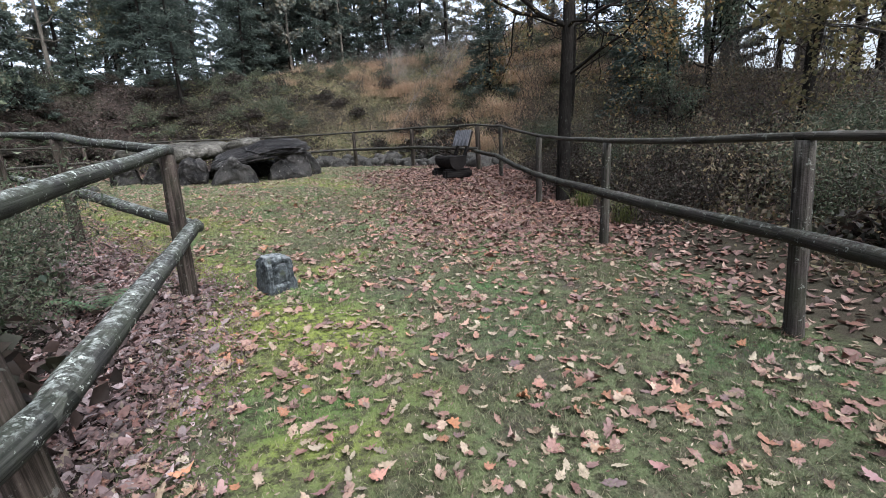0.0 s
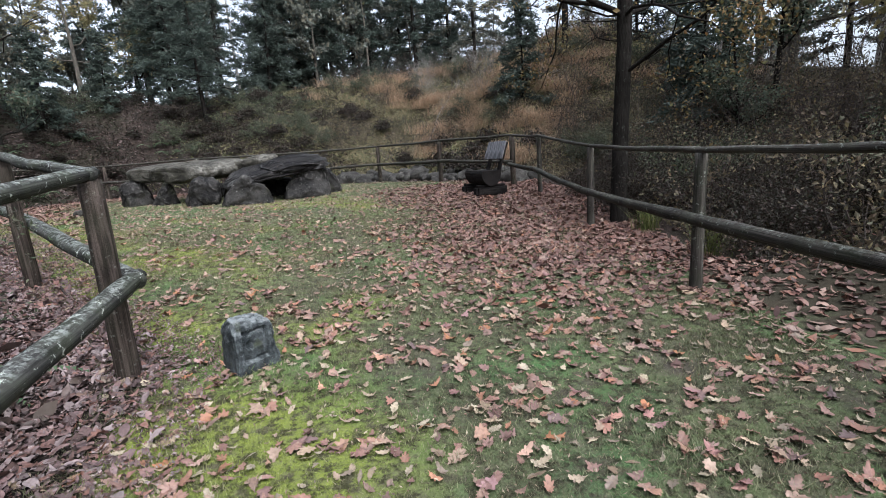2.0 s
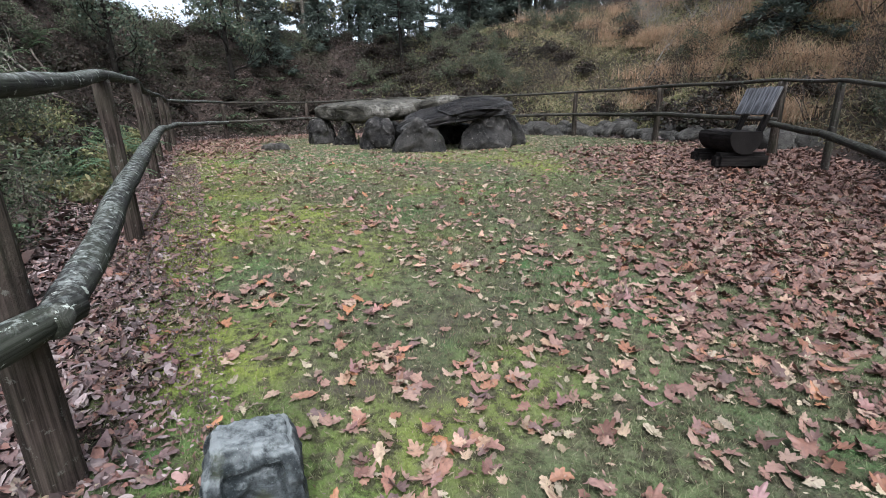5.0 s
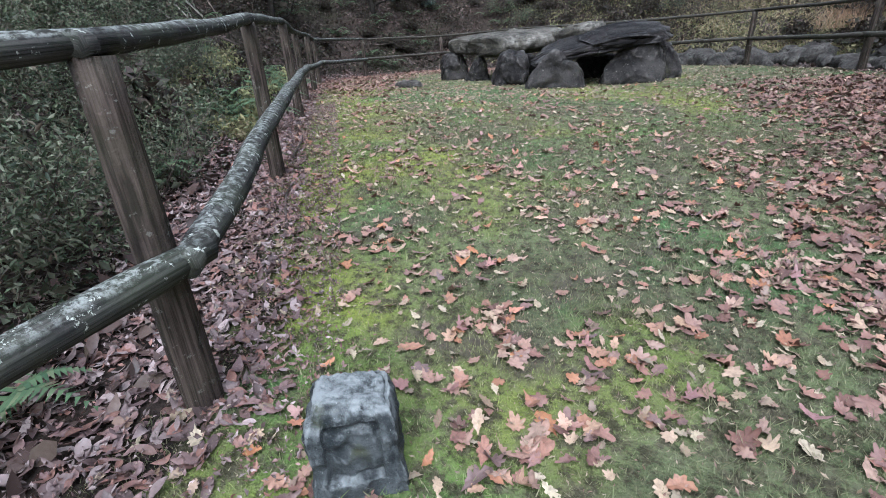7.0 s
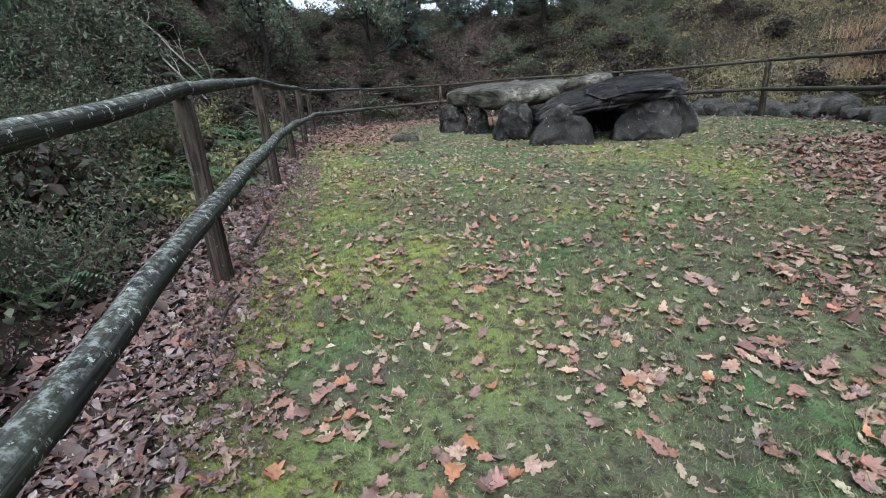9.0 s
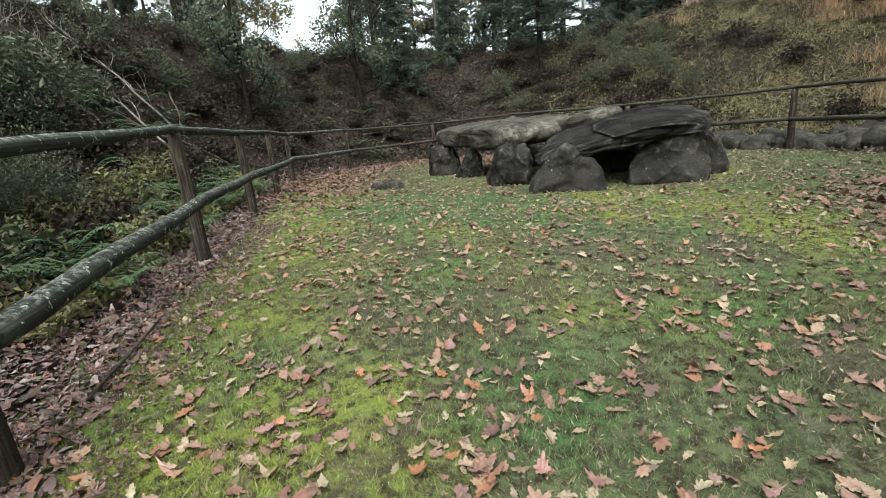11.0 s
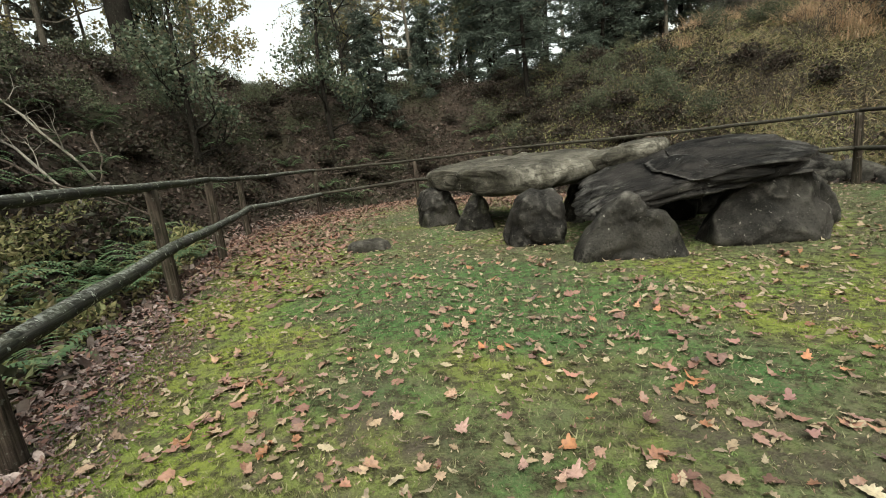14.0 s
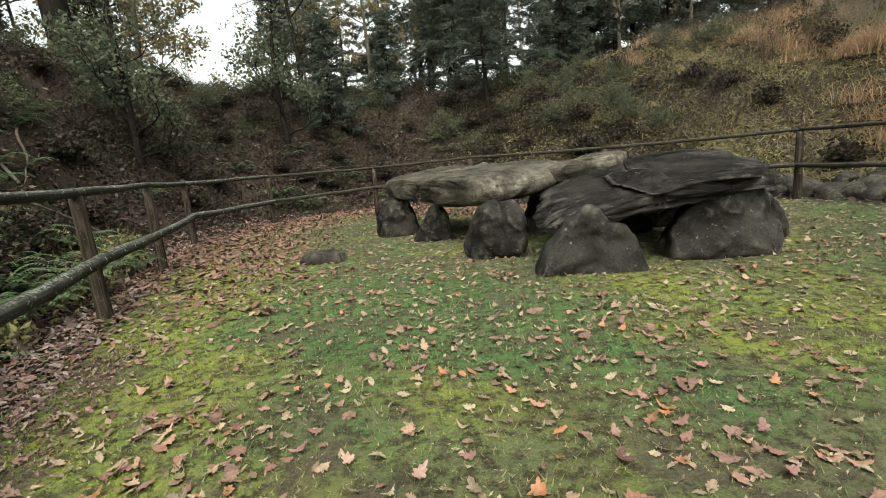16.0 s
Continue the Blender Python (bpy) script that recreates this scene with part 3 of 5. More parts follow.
for n, (x, y, outline, dep, mid, turn, lean, text) in enumerate([
        (-4.52, 15.95, s1, 0.34, 0.36, 8, 0, "blunt grey standing stone under the pale capstone"),
        (-3.55, 15.15, s2, 0.26, 0.30, 0, 0, "small pointed standing stone beside the dolmen entrance"),
        (-2.40, 13.95, s3, 0.36, 0.36, 0, -4, "rounded grey standing stone with a cracked pale edge"),
        (-1.26, 13.08, s4, 0.34, 0.33, -4, -8, "broad dark standing stone with a notched top"),
        (0.08, 13.66, s5, 0.34, 0.37, 12, -12, "large dark leaning slab holding up the capstone"),
        (0.56, 14.25, s1, 0.34, 0.38, 50, -8, "dark side stone closing the end of the dolmen"),
        (0.10, 15.55, s4, 0.34, 0.38, 20, 4, "dark rear stone in the shade of the capstone"),
        (-0.72, 15.15, s4, 0.32, 0.36, 10, 4, "dark rear stone in the shade of the capstone"),
        (-1.75, 15.75, s3, 0.34, 0.34, 30, 0, "dark rear stone in the shade of the capstone"),
        (-2.75, 16.6, s3, 0.34, 0.2, 30, 0, "low grey rear stone half hidden below the capstone")]):
    me = stone_mesh("standing_stone", outline, dep, n + 1, M_ROCK, 0.042, 0.3, 0.0, 5, 7)
    put_stone("standing_stone", me, pose(x, y, z_at(x, y) + mid, lean, 0, facing(x, y) + turn), text, "boulder", SUPPORTS)

cap1 = [(-1.55, .10), (-1.2, .21), (-.4, .19), (.2, .24), (.9, .28), (1.8, .26), (1.85, -.14), (.8, -.26), (-.2, -.20), (-.9, -.25), (-1.42, -.22)]
cap2 = [(-1.62, -.24), (-1.45, -.17), (-1.0, -.11), (-.55, -.03), (0, .05), (.5, .10), (.9, .10), (1.2, .05), (1.52, .0), (1.45, -.06), (1.1, -.10), (.5, -.14), (-.2, -.18), (-1.0, -.25), (-1.55, -.28)]
cap3 = [(-.85, -.08), (-.3, .12), (.4, .18), (.8, .12), (.7, -.16), (-.6, -.2)]
put_stone("capstone", stone_mesh("capstone", cap1, 0.9, 21, M_CAP, 0.06, 0.24, 0.04, 6), pose(-3.2, 15.85, 0.96, 4, 2, -40), "long pale weathered capstone lying on standing stones", "capstone", "capstones of the dolmen")
put_stone("capstone", stone_mesh("capstone", cap2, 0.85, 33, M_SLAB, 0.03, 0.16, 0.27, 6), pose(-0.60, 14.0, 0.94, 10, -4, 7), "dark layered slate capstone, tilted on standing stones", "capstone", "capstones of the dolmen")
put_stone("capstone", stone_mesh("capstone", cap3, 0.6, 45, M_CAP, 0.05, 0.3, 0.06, 5), pose(-1.35, 15.4, 1.08, 3, -6, -10), "smaller pale slab behind the layered capstone", "capstone", "capstones of the dolmen")
low = [(-.34, -.15), (-.28, .06), (-.05, .12), (.22, .09), (.36, -.15)]
rub = random.Random(8)
RUBBLE = [stone_mesh("rubble_stone", [(-.4, -.2), (-.32, .08), (-.05, .2), (.25, .14), (.42, -.2)], 0.26, 60 + k, M_RUBBLE, 0.07, 0.45, 0, 3) for k in range(4)]
for k in range(46):
    a, b = [((2.68, 17.95), (4.1, 14.85)), ((4.1, 14.85), (5.3, 12.15)), ((-0.6, 19.1), (2.68, 17.95))][min(k // 16, 2)]
    s, o = rub.random(), rub.uniform(0.45, 1.3)
    x, y = a[0] + (b[0] - a[0]) * s + o * 0.85, a[1] + (b[1] - a[1]) * s + o * 0.5
    ob = put_stone("rubble_stone", rub.choice(RUBBLE), pose(x, y, z_at(x, y) + 0.02, rub.uniform(-15, 15), rub.uniform(-15, 15), rub.uniform(0, 360)), "grey lichen-covered rubble stone at the foot of the bank", "stone", "rubble at the foot of the bank")
    ob.scale = [rub.uniform(0.6, 1.25)] * 3
put_stone("flat_stone", stone_mesh("flat_stone", low, 0.22, 51, M_RUBBLE, 0.04, 0.5, 0, 4), pose(-4.85, 13.75, z_at(-4.85, 13.75) + 0.05, 0, 0, 20), "low grey fieldstone half sunk in the lawn", "stone")


def build_marker():
    """Squat boundary stone with a chamfered crown and a recessed, worn panel."""
    x, y = -0.265, 4.13
    thing = new("marker_stone")
    thing.matrix_world = pose(x, y, z_at(x, y) - 0.06, 0, 0, 33)
    bm = bmesh.new()
    bmesh.ops.create_cube(bm, size=1)
    bmesh.ops.subdivide_edges(bm, edges=bm.edges[:], cuts=30, use_grid_fill=True)
    for v in bm.verts:
        p = v.co.copy()
        s = p.z + 0.5
        taper = 1.06 - 0.16 * s
        q = Vector((p.x * 0.28 * taper, p.y * 0.23 * taper, s * 0.40))
        if s > 0.80:
            q.y *= 1 - (s - 0.80) * 1.9
            q.x *= 1 - (s - 0.80) * 1.0
        cx, cy = abs(p.x) / 0.5, abs(p.y) / 0.5
        if cx > 0.86 and cy > 0.86:
            q.x *= 0.965
            q.y *= 0.965
        if s > 0.93:
            q.z -= 0.035 * max(0.0, p.x + 0.15) + 0.02 * max(0.0, cx - 0.7)
        if p.y < -0.49 and abs(p.x + 0.02) < 0.31 and 0.30 < s < 0.82:
            worn = noise.fractal(Vector((p.x * 5, 3.0, s * 11)), 0.8, 2.0, 3)
            edge = max(abs(p.x + 0.02) - 0.2, 0) * 8 + max(0.42 - s, 0) * 6 + max(s - 0.74, 0) * 9
            q.y += 0.014 + 0.018 * min(edge, 1.0) + 0.014 * worn
        n = noise.fractal(q * 9 + Vector((4, 1, 2)), 0.7, 2.1, 4) * 0.015 + noise.noise(q * 40) * 0.005
        v.co = q + v.co.normalized() * n
    me = bpy.data.meshes.new("block")
    bm.to_mesh(me)
    bm.free()
    me.polygons.foreach_set("use_smooth", [True] * len(me.polygons))
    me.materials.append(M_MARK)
    block = new("block", me)
    block.parent = thing
    tagged(thing, "squat blue-grey boundary stone with a worn recessed panel", "stone")


build_marker()


# ---- bench ----
def box_part(name, size, m, material, parent, bevel=0.012, label=""):
    bm = bmesh.new()
    bmesh.ops.create_cube(bm, size=1)
    bmesh.ops.scale(bm, vec=size, verts=bm.verts)
    bmesh.ops.bevel(bm, geom=bm.edges[:], offset=bevel, segments=2, affect="EDGES")
    bmesh.ops.subdivide_edges(bm, edges=[e for e in bm.edges if e.calc_length() > 0.12], cuts=4, use_grid_fill=True)
    uv = bm.loops.layers.uv.new("UVMap")
    long = max(range(3), key=lambda i: size[i])
    for f in bm.faces:
        for l in f.loops:
            c = l.vert.co
            o = [c[i] for i in range(3) if i != long]
            l[uv].uv = (o[0] + o[1], c[long])
    for v in bm.verts:
        v.co += noise.noise_vector(v.co * 7 + Vector(size)) * 0.006
    me = bpy.data.meshes.new(name)
    bm.to_mesh(me)
    bm.free()
    me.materials.append(material)
    ob = new(name, me)
    ob.parent = parent
    ob.matrix_local = m
    if label:
        ob["label"] = label
    return ob


def build_bench():
    x, y = 3.98, 10.5
    bench = new("log_bench")
    bench.matrix_world = pose(x, y, z_at(x, y + 0.4), 0, 0, 2)
    for yy in (0.0, 0.74):
        box_part("support_log", (0.74, 0.24, 0.24), pose(0.02, yy, 0.10, 0, 0, 2), M_BENCH, bench, 0.05)
    bm = bmesh.new()
    prof = [(-0.20, 0.05), (0.20, 0.05)][::-1] + [(0.225 * math.cos(a), 0.27 * math.sin(a)) for a in np.linspace(math.pi, 2 * math.pi, 15)]
    rings = []
    uv = bm.loops.layers.uv.new("UVMap")
    for s in range(9):
        yy = -0.14 + 1.02 * s / 8
        rings.append([bm.verts.new((px * (1 + 0.02 * math.sin(s)), yy, 0.47 + pz + 0.006 * math.sin(s * 2.2))) for px, pz in prof])
    for a, b in zip(rings, rings[1:]):
        for i in range(len(prof)):
            j = (i + 1) % len(prof)
            f = bm.faces.new((a[i], a[j], b[j], b[i]))
            for l in f.loops:
                l[uv].uv = (l.vert.co.x + l.vert.co.z, l.vert.co.y)
    bm.faces.new(rings[0][::-1])
    bm.faces.new(rings[-1])
    bmesh.ops.recalc_face_normals(bm, faces=bm.faces[:])
    me = bpy.data.meshes.new("seat")
    bm.to_mesh(me)
    bm.free()
    me.materials.append(M_BENCH)
    seat = new("seat", me)
    seat.parent = bench
    seat["label"] = "half-round split log with a sawn flat top"
    for yy in (0.05, 0.66):
        box_part("back_support", (0.075, 0.085, 0.95), pose(0.31, yy, 0.66, 0, 19, 0), M_BENCH, bench)
    for i in range(4):
        box_part("back_plank", (0.04, 0.222, 0.40 + 0.012 * (i % 2)), pose(0.335, 0.02 + 0.229 * i, 0.94, 0, 19, 0), M_PLANK, bench, 0.008, "grey weathered backrest board with dark streaks")
    tagged(bench, "rustic bench of dark split logs with a grey plank backrest", "bench")


build_bench()


# ---- plants ----
def cards(rng, centres, spread, count, size, aspect=0.6, droop=0.0, flat=0.0):
    """Verts and triangles of leaves scattered round centres; each leaf is two triangles."""
    c = np.asarray(centres, float)[rng.integers(0, len(centres), count)]
    p = c + rng.normal(0, 1, (count, 3)) * np.asarray(spread)
    a = rng.normal(0, 1, (count, 3))
    a[:, 2] = a[:, 2] * (1 - flat) - droop
    a /= np.linalg.norm(a, axis=1)[:, None] + 1e-9
    b = np.cross(a, rng.normal(0, 1, (count, 3)))
    b /= np.linalg.norm(b, axis=1)[:, None] + 1e-9
    s = (size * rng.uniform(0.55, 1.3, count))[:, None]
    bend = np.cross(a, b) * s * 0.18 * min(1.0, 2.5 * aspect)
    v = np.stack([p - a * s * 0.5, p + b * s * 0.5 * aspect + bend, p + a * s * 0.5, p - b * s * 0.5 * aspect + bend], 1).reshape(-1, 3)
    i = np.arange(count)[:, None] * 4
    tri = np.concatenate([i + [0, 1, 2], i + [0, 2, 3]], 1).reshape(-1, 3)
    return v, tri


def branchy(rng, base, direction, length, radius, bag, tips, depth, spread=0.7, up=0.15, wob=0.25, seg=6):
    """A limb with side limbs; collects the points where leaves grow."""
    p, d = Vector(base), Vector(direction).normalized()
    pts, steps = [p.copy()], 6
    for i in range(steps):
        d = (d + Vector(rng.normal(0, wob, 3)) + Vector((0, 0, up * 0.4))).normalized()
        p = p + d * (length / steps)
        pts.append(p.copy())
    radii = [radius * (1 - 0.8 * i / steps) for i in range(steps + 1)]
    bag.add(*tube(pts, radii, seg, 0.1, False))
    if depth == 0:
        tips += [tuple(q) for q in pts[2:]]
        return
    for k in range(int(rng.integers(3, 5))):
        s = rng.uniform(0.3, 1.0)
        q = pts[min(int(s * steps), steps)]
        side = Vector(rng.normal(0, 1, 3))
        nd = (d * 0.7 + side * spread + Vector((0, 0, up))).normalized()
        branchy(rng, q, nd, length * rng.uniform(0.4, 0.65), radius * (1 - 0.75 * s) * 0.65 + 0.003, bag, tips, depth - 1, spread, up, wob, max(seg - 2, 3))


def assemble(name, parts, label, category, group):
    thing = new(name)
    for pname, data, smooth in parts:
        if isinstance(data, tuple):
            mesh_object(pname, data[0].v, data[0].f, data[1], thing, uvs=data[0].u)
        else:
            ob = new(pname, data)
            ob.parent = thing
    return tagged(thing, label, category, group)


def broadleaf(seed, h, r, lean, leaf_mat, bark_mat, leaves, leaf, label, first=0.35, limbs=9, spread=0.7, limb_len=0.4, up=0.2, extra=()):
    rng = np.random.default_rng(seed)
    trunk, tips = Bag(), []
    pts = [Vector((lean * h * s * s + 0.12 * math.sin(5 * s + seed), 0.1 * math.sin(4 * s + seed * 2), h * s - 0.3)) for s in np.linspace(0, 1, 12)]
    trunk.add(*tube(pts, [r * (1.12 if i == 0 else 1) * (1 - 0.85 * (i / 11) ** 1.2) for i in range(12)], 10, 0.18, False))
    for k in range(limbs):
        s = first + (1 - first) * (k + rng.uniform(0, 0.8)) / limbs
        i = min(int(s * 11), 10)
        a = rng.uniform(0, 2 * math.pi)
        branchy(rng, pts[i], (math.cos(a), math.sin(a), rng.uniform(0.1, 0.8)), h * limb_len * (1.15 - s * 0.6), r * (1 - 0.7 * s) * 0.45, trunk, tips, 2, spread, up)
    for hz, way, ln, rad in extra:
        branchy(rng, pts[min(int(hz / h * 11 + 0.5), 10)], way, ln, rad, trunk, tips, 2, spread, -0.05, 0.3)
    v, t = cards(rng, tips, (0.16, 0.16, 0.14), leaves, leaf, 0.65)
    return assemble("tree", [("trunk", (trunk, bark_mat), 1), ("crown", fast_mesh("crown", v, t, leaf_mat), 0)], label, "tree", "trees round the clearing")


def conifer(seed, h, r, mat, label, start=0.12, width=0.2, needles=9000, size=0.3, dens=1.0):
    rng = np.random.default_rng(seed)
    trunk, tips = Bag(), []
    pts = [Vector((0.05 * math.sin(3 * s + seed), 0.05 * math.cos(4 * s), h * s - 0.3)) for s in np.linspace(0, 1, 10)]
    trunk.add(*tube(pts, [r * (1 - 0.93 * i / 9) for i in range(10)], 9, 0.12, False))
    n = int(h * 6 * dens)
    for k in range(n):
        s = start + (1 - start) * (k / n)
        a = k * 2.4 + rng.uniform(-0.5, 0.5)
        ln = h * width * (1 - s) ** 0.7 * rng.uniform(0.55, 1.1) + 0.25
        c, sn = math.cos(a), math.sin(a)
        z0 = h * s - 0.3
        br = [Vector((c * ln * q, sn * ln * q, z0 + 0.12 * ln * q - 0.35 * ln * q * q + 0.06 * math.sin(9 * q + k))) for q in (0, 0.3, 0.6, 0.85, 1)]
        br = [p + Vector(rng.normal(0, 0.10 * ln, 3)) * (0.2 + i * 0.25) for i, p in enumerate(br)]
        trunk.add(*tube(br, [0.03 * (1 - s) + 0.012, 0.02, 0.014, 0.008, 0.004], 4, 0, False))
        for q in np.linspace(0.25, 1, max(3, int(ln * 5))):
            j = min(int(q * 4), 3)
            tips.append(tuple(br[j].lerp(br[j + 1], q * 4 - j if q < 1 else 1)))
    v, t = cards(rng, tips, (0.13, 0.13, 0.07), needles, size, 0.22, 0.15, 0.4)
    return assemble("conifer", [("trunk", (trunk, M_BARK), 1), ("crown", fast_mesh("crown", v, t, mat), 0)], label, "tree", "trees round the clearing")


def shrub(seed, name, h, w, mat, count, size, aspect, label, twigs=10, stems=None):
    rng = np.random.default_rng(seed)
    bag, tips = Bag(), []
    for k in range(twigs):
        a = rng.uniform(0, 2 * math.pi)
        branchy(rng, (0.1 * math.cos(a), 0.1 * math.sin(a), -0.05), (w / h * math.cos(a) * 0.7, w / h * math.sin(a) * 0.7, 1), h * rng.uniform(0.6, 1.0), 0.012, bag, tips, 1, 0.7, 0.15, 0.25, 4)
    parts = [("stem", (bag, stems or M_TWIG), 1)]
    if count:
        v, t = cards(rng, tips, (0.1 * w, 0.1 * w, 0.09 * h), count, size, aspect)
        v[:, 2] = np.maximum(v[:, 2], 0.02)
        parts.append(("foliage", fast_mesh("foliage", v, t, mat), 0))
    return assemble(name, parts, label, name.replace("_", " "), "undergrowth on the banks")


def tuft_mesh(seed, count, h, spread, width, mat, arch=0.6):
    """A tuft of long bent blades, four triangles each."""
    rng = np.random.default_rng(seed)
    a = rng.uniform(0, 2 * np.pi, count)
    base = rng.normal(0, spread * 0.3, (count, 2))
    hh = h * rng.uniform(0.5, 1.1, count)
    out = rng.uniform(0.15, 1.0, count) * arch * hh
    c, s = np.cos(a), np.sin(a)
    rows = []
    for q, wq in ((0, 1.0), (0.45, 0.8), (0.8, 0.5), (1.0, 0.05)):
        x, y = base[:, 0] + c * out * q * q, base[:, 1] + s * out * q * q
        z = hh * (q - 0.3 * q * q * out / hh)
        rows.append((np.stack([x - s * width * wq, y + c * width * wq, z], 1), np.stack([x + s * width * wq, y - c * width * wq, z], 1)))
    v = np.stack([p for r in rows for p in r], 1).reshape(-1, 3)
    i = np.arange(count)[:, None] * 8
    tri = np.concatenate([np.concatenate([i + [k, k + 1, k + 3], i + [k, k + 3, k + 2]], 1) for k in (0, 2, 4)], 1).reshape(-1, 3)
    return fast_mesh("blades", v, tri, mat)


def fern_mesh(seed):
    rng = np.random.default_rng(seed)
    vs, ts = [], []
    for k in range(9):
        a, ln = k * 0.7 + rng.uniform(-0.2, 0.2), rng.uniform(0.4, 0.62)
        c, s = math.cos(a), math.sin(a)
        for q in np.linspace(0.15, 1, 16):
            o = Vector((c * ln * q, s * ln * q, 0.42 * ln * math.sin(2.4 * q) + 0.05))
            w = 0.13 * (1 - q) ** 0.7 + 0.012
            for sg in (-1, 1):
                tip = o + Vector((-s * sg * w + c * 0.03, c * sg * w + s * 0.03, -0.02))
                n = len(vs)
                vs += [o, o + Vector((c * 0.03, s * 0.03, 0)), tip]
                ts.append((n, n + 1, n + 2))
    return fast_mesh("fronds", [tuple(v) for v in vs], ts, M_FERN)


TREES = {
    "oak": broadleaf(11, 9.5, 0.138, 0.02, M_OAKLEAF, M_BARK, 11000, 0.058, "gnarled oak with thinning yellow-brown leaves behind the fence", 0.36, 11, 0.8, 0.44, 0.05, [(2.6, (0.8, -0.5, 0.45), 2.8, 0.034), (3.5, (-0.8, 0.4, 0.35), 3.0, 0.042), (3.2, (-0.4, -0.8, 0.3), 2.4, 0.03)]),
    "big": broadleaf(21, 13, 0.46, 0.03, M_YELLOW, M_BARK, 4200, 0.17, "massive old tree with a thick dark forked trunk", 0.34, 9, 0.7, 0.4, 0.2, [(4.6, (-0.8, 0.3, 0.7), 5.0, 0.2), (5.4, (0.7, -0.3, 0.8), 5.0, 0.18)]),
    "bankpine": conifer(22, 8.5, 0.11, M_PINE, "slim dark pine standing on the slope of the bank", 0.2, 0.22, 9000, 0.2, 1.1),
    "yellow": broadleaf(12, 11, 0.17, 0.04, M_YELLOW, M_BARK2, 5000, 0.18, "broadleaf tree in yellow autumn leaf on the bank", 0.25, 10),
    "sparse": broadleaf(13, 12, 0.16, -0.03, M_YELLOW, M_BARK, 2200, 0.15, "tall broadleaf tree with few yellow leaves remaining", 0.3, 10),
    "birch": broadleaf(14, 13, 0.10, 0.03, M_YELLOW, M_BIRCH, 1800, 0.12, "slender pale birch with few yellow leaves remaining", 0.45, 9, 0.6, 0.25, 0.3),
    "ever": broadleaf(15, 5.5, 0.09, 0.05, M_EVER, M_BARK, 4600, 0.12, "dark evergreen tree with several thin stems", 0.12, 12, 0.7, 0.3, 0.35),
    "spruce": conifer(16, 14, 0.2, M_PINE, "tall dark spruce at the edge of the wood", 0.10, 0.24, 17000, 0.24, 0.9),
    "pine": conifer(17, 15, 0.18, M_PINE, "tall pine with a long bare trunk", 0.42, 0.17, 6000, 0.32, 0.7),
    "wood": conifer(19, 15, 0.16, M_HAZED, "tall conifer deep in the wood, pale with painted haze", 0.10, 0.22, 4200, 0.5, 0.5),
    "thicket": broadleaf(20, 9, 0.12, 0.05, M_HAZED, M_BARK2, 4000, 0.27, "grey-green broadleaf tree deep in the wood, pale with painted haze", 0.12, 5, 0.8, 0.4),
    "young": conifer(18, 5.0, 0.07, M_PINE, "young dark conifer on the bank", 0.05, 0.3, 5000, 0.26, 1.2),
}
SHRUBS = {
    "green": shrub(31, "shrub", 1.5, 1.3, M_SHRUB, 1500, 0.12, 0.4, "dense dark green shrub beside the fence", 7),
    "near": shrub(35, "shrub", 1.4, 1.2, M_SHRUB, 5200, 0.052, 0.38, "dense dark green shrub beside the fence", 12),
    "bramble": shrub(32, "bramble", 0.6, 1.7, M_BRAMBLE, 750, 0.115, 0.7, "low brown and green bramble on the bank", 6),
    "brush": shrub(34, "shrub", 1.5, 1.4, M_BRUSH, 620, 0.075, 0.55, "brown half-bare shrub in the undergrowth", 8),
    "thick": shrub(36, "shrub", 1.15, 1.3, M_BRAMBLE, 3400, 0.055, 0.5, "dark tangled shrub behind the fence", 11),
    "grey": shrub(37, "bare_shrub", 1.7, 1.5, M_BRUSH, 0, 0.06, 0.4, "leafless pale grey shrub of many thin stems", 16, M_DEAD),
    "bare": shrub(33, "bare_shrub", 1.9, 1.3, M_BRAMBLE, 220, 0.08, 0.3, "leafless grey-brown shrub on the dry bank", 9),
}
FERN = tagged(new("fern"), "green fern with arching fronds on the bank", "fern", "ferns on the bank")
_f = new("fronds", fern_mesh(41))
_f.parent = FERN
STRAW = tagged(new("dry_grass_tuft"), "tuft of long dry orange-brown grass", "grass tuft", "dry grass on the bank")
_f = new("blade_tuft", tuft_mesh(42, 190, 0.62, 0.95, 0.006, M_STRAW, 1.7))
_f.parent = STRAW
REED = tagged(new("green_grass_tuft"), "tuft of long green grass at the fence", "grass tuft", "green grass tufts")
_f = new("blade_tuft", tuft_mesh(43, 170, 0.55, 0.4, 0.005, M_REED, 0.8))
_f.parent = REED
used = set()


def plant(kind, thing, x, y, scale=1.0, turn=None, rng=random.Random(7), tilt=3.0):
    """The first plant of a kind takes the built one, the others are copies."""
    turn = rng.uniform(0, 360) if turn is None else turn
    m = pose(x, y, z_at(x, y), rng.uniform(-tilt, tilt), rng.uniform(-tilt, tilt), turn)
    s = scale * rng.uniform(0.92, 1.08)
    if kind not in used:
        used.add(kind)
        ob = thing
        ob.matrix_basis = m
    else:
        ob = copy_thing(thing, m)
    ob.scale = (s, s, s)
    return ob


def open_sky(x, y):
    """The gap in the wood towards the north-west, where only low growth stands."""
    a = math.degrees(math.atan2(-(x + 1.5), y - 7.9))
    return 35 < a < 41.5 and math.hypot(x + 1.5, y - 7.9) > 16


def tree(kind, x, y, scale=1.0, turn=None):
    if open_sky(x, y):
        if math.hypot(x, y - 8) < 50:
            return None
        kind, scale = "thicket", 0.7
    return plant(kind, TREES[kind], x, y, scale, turn)


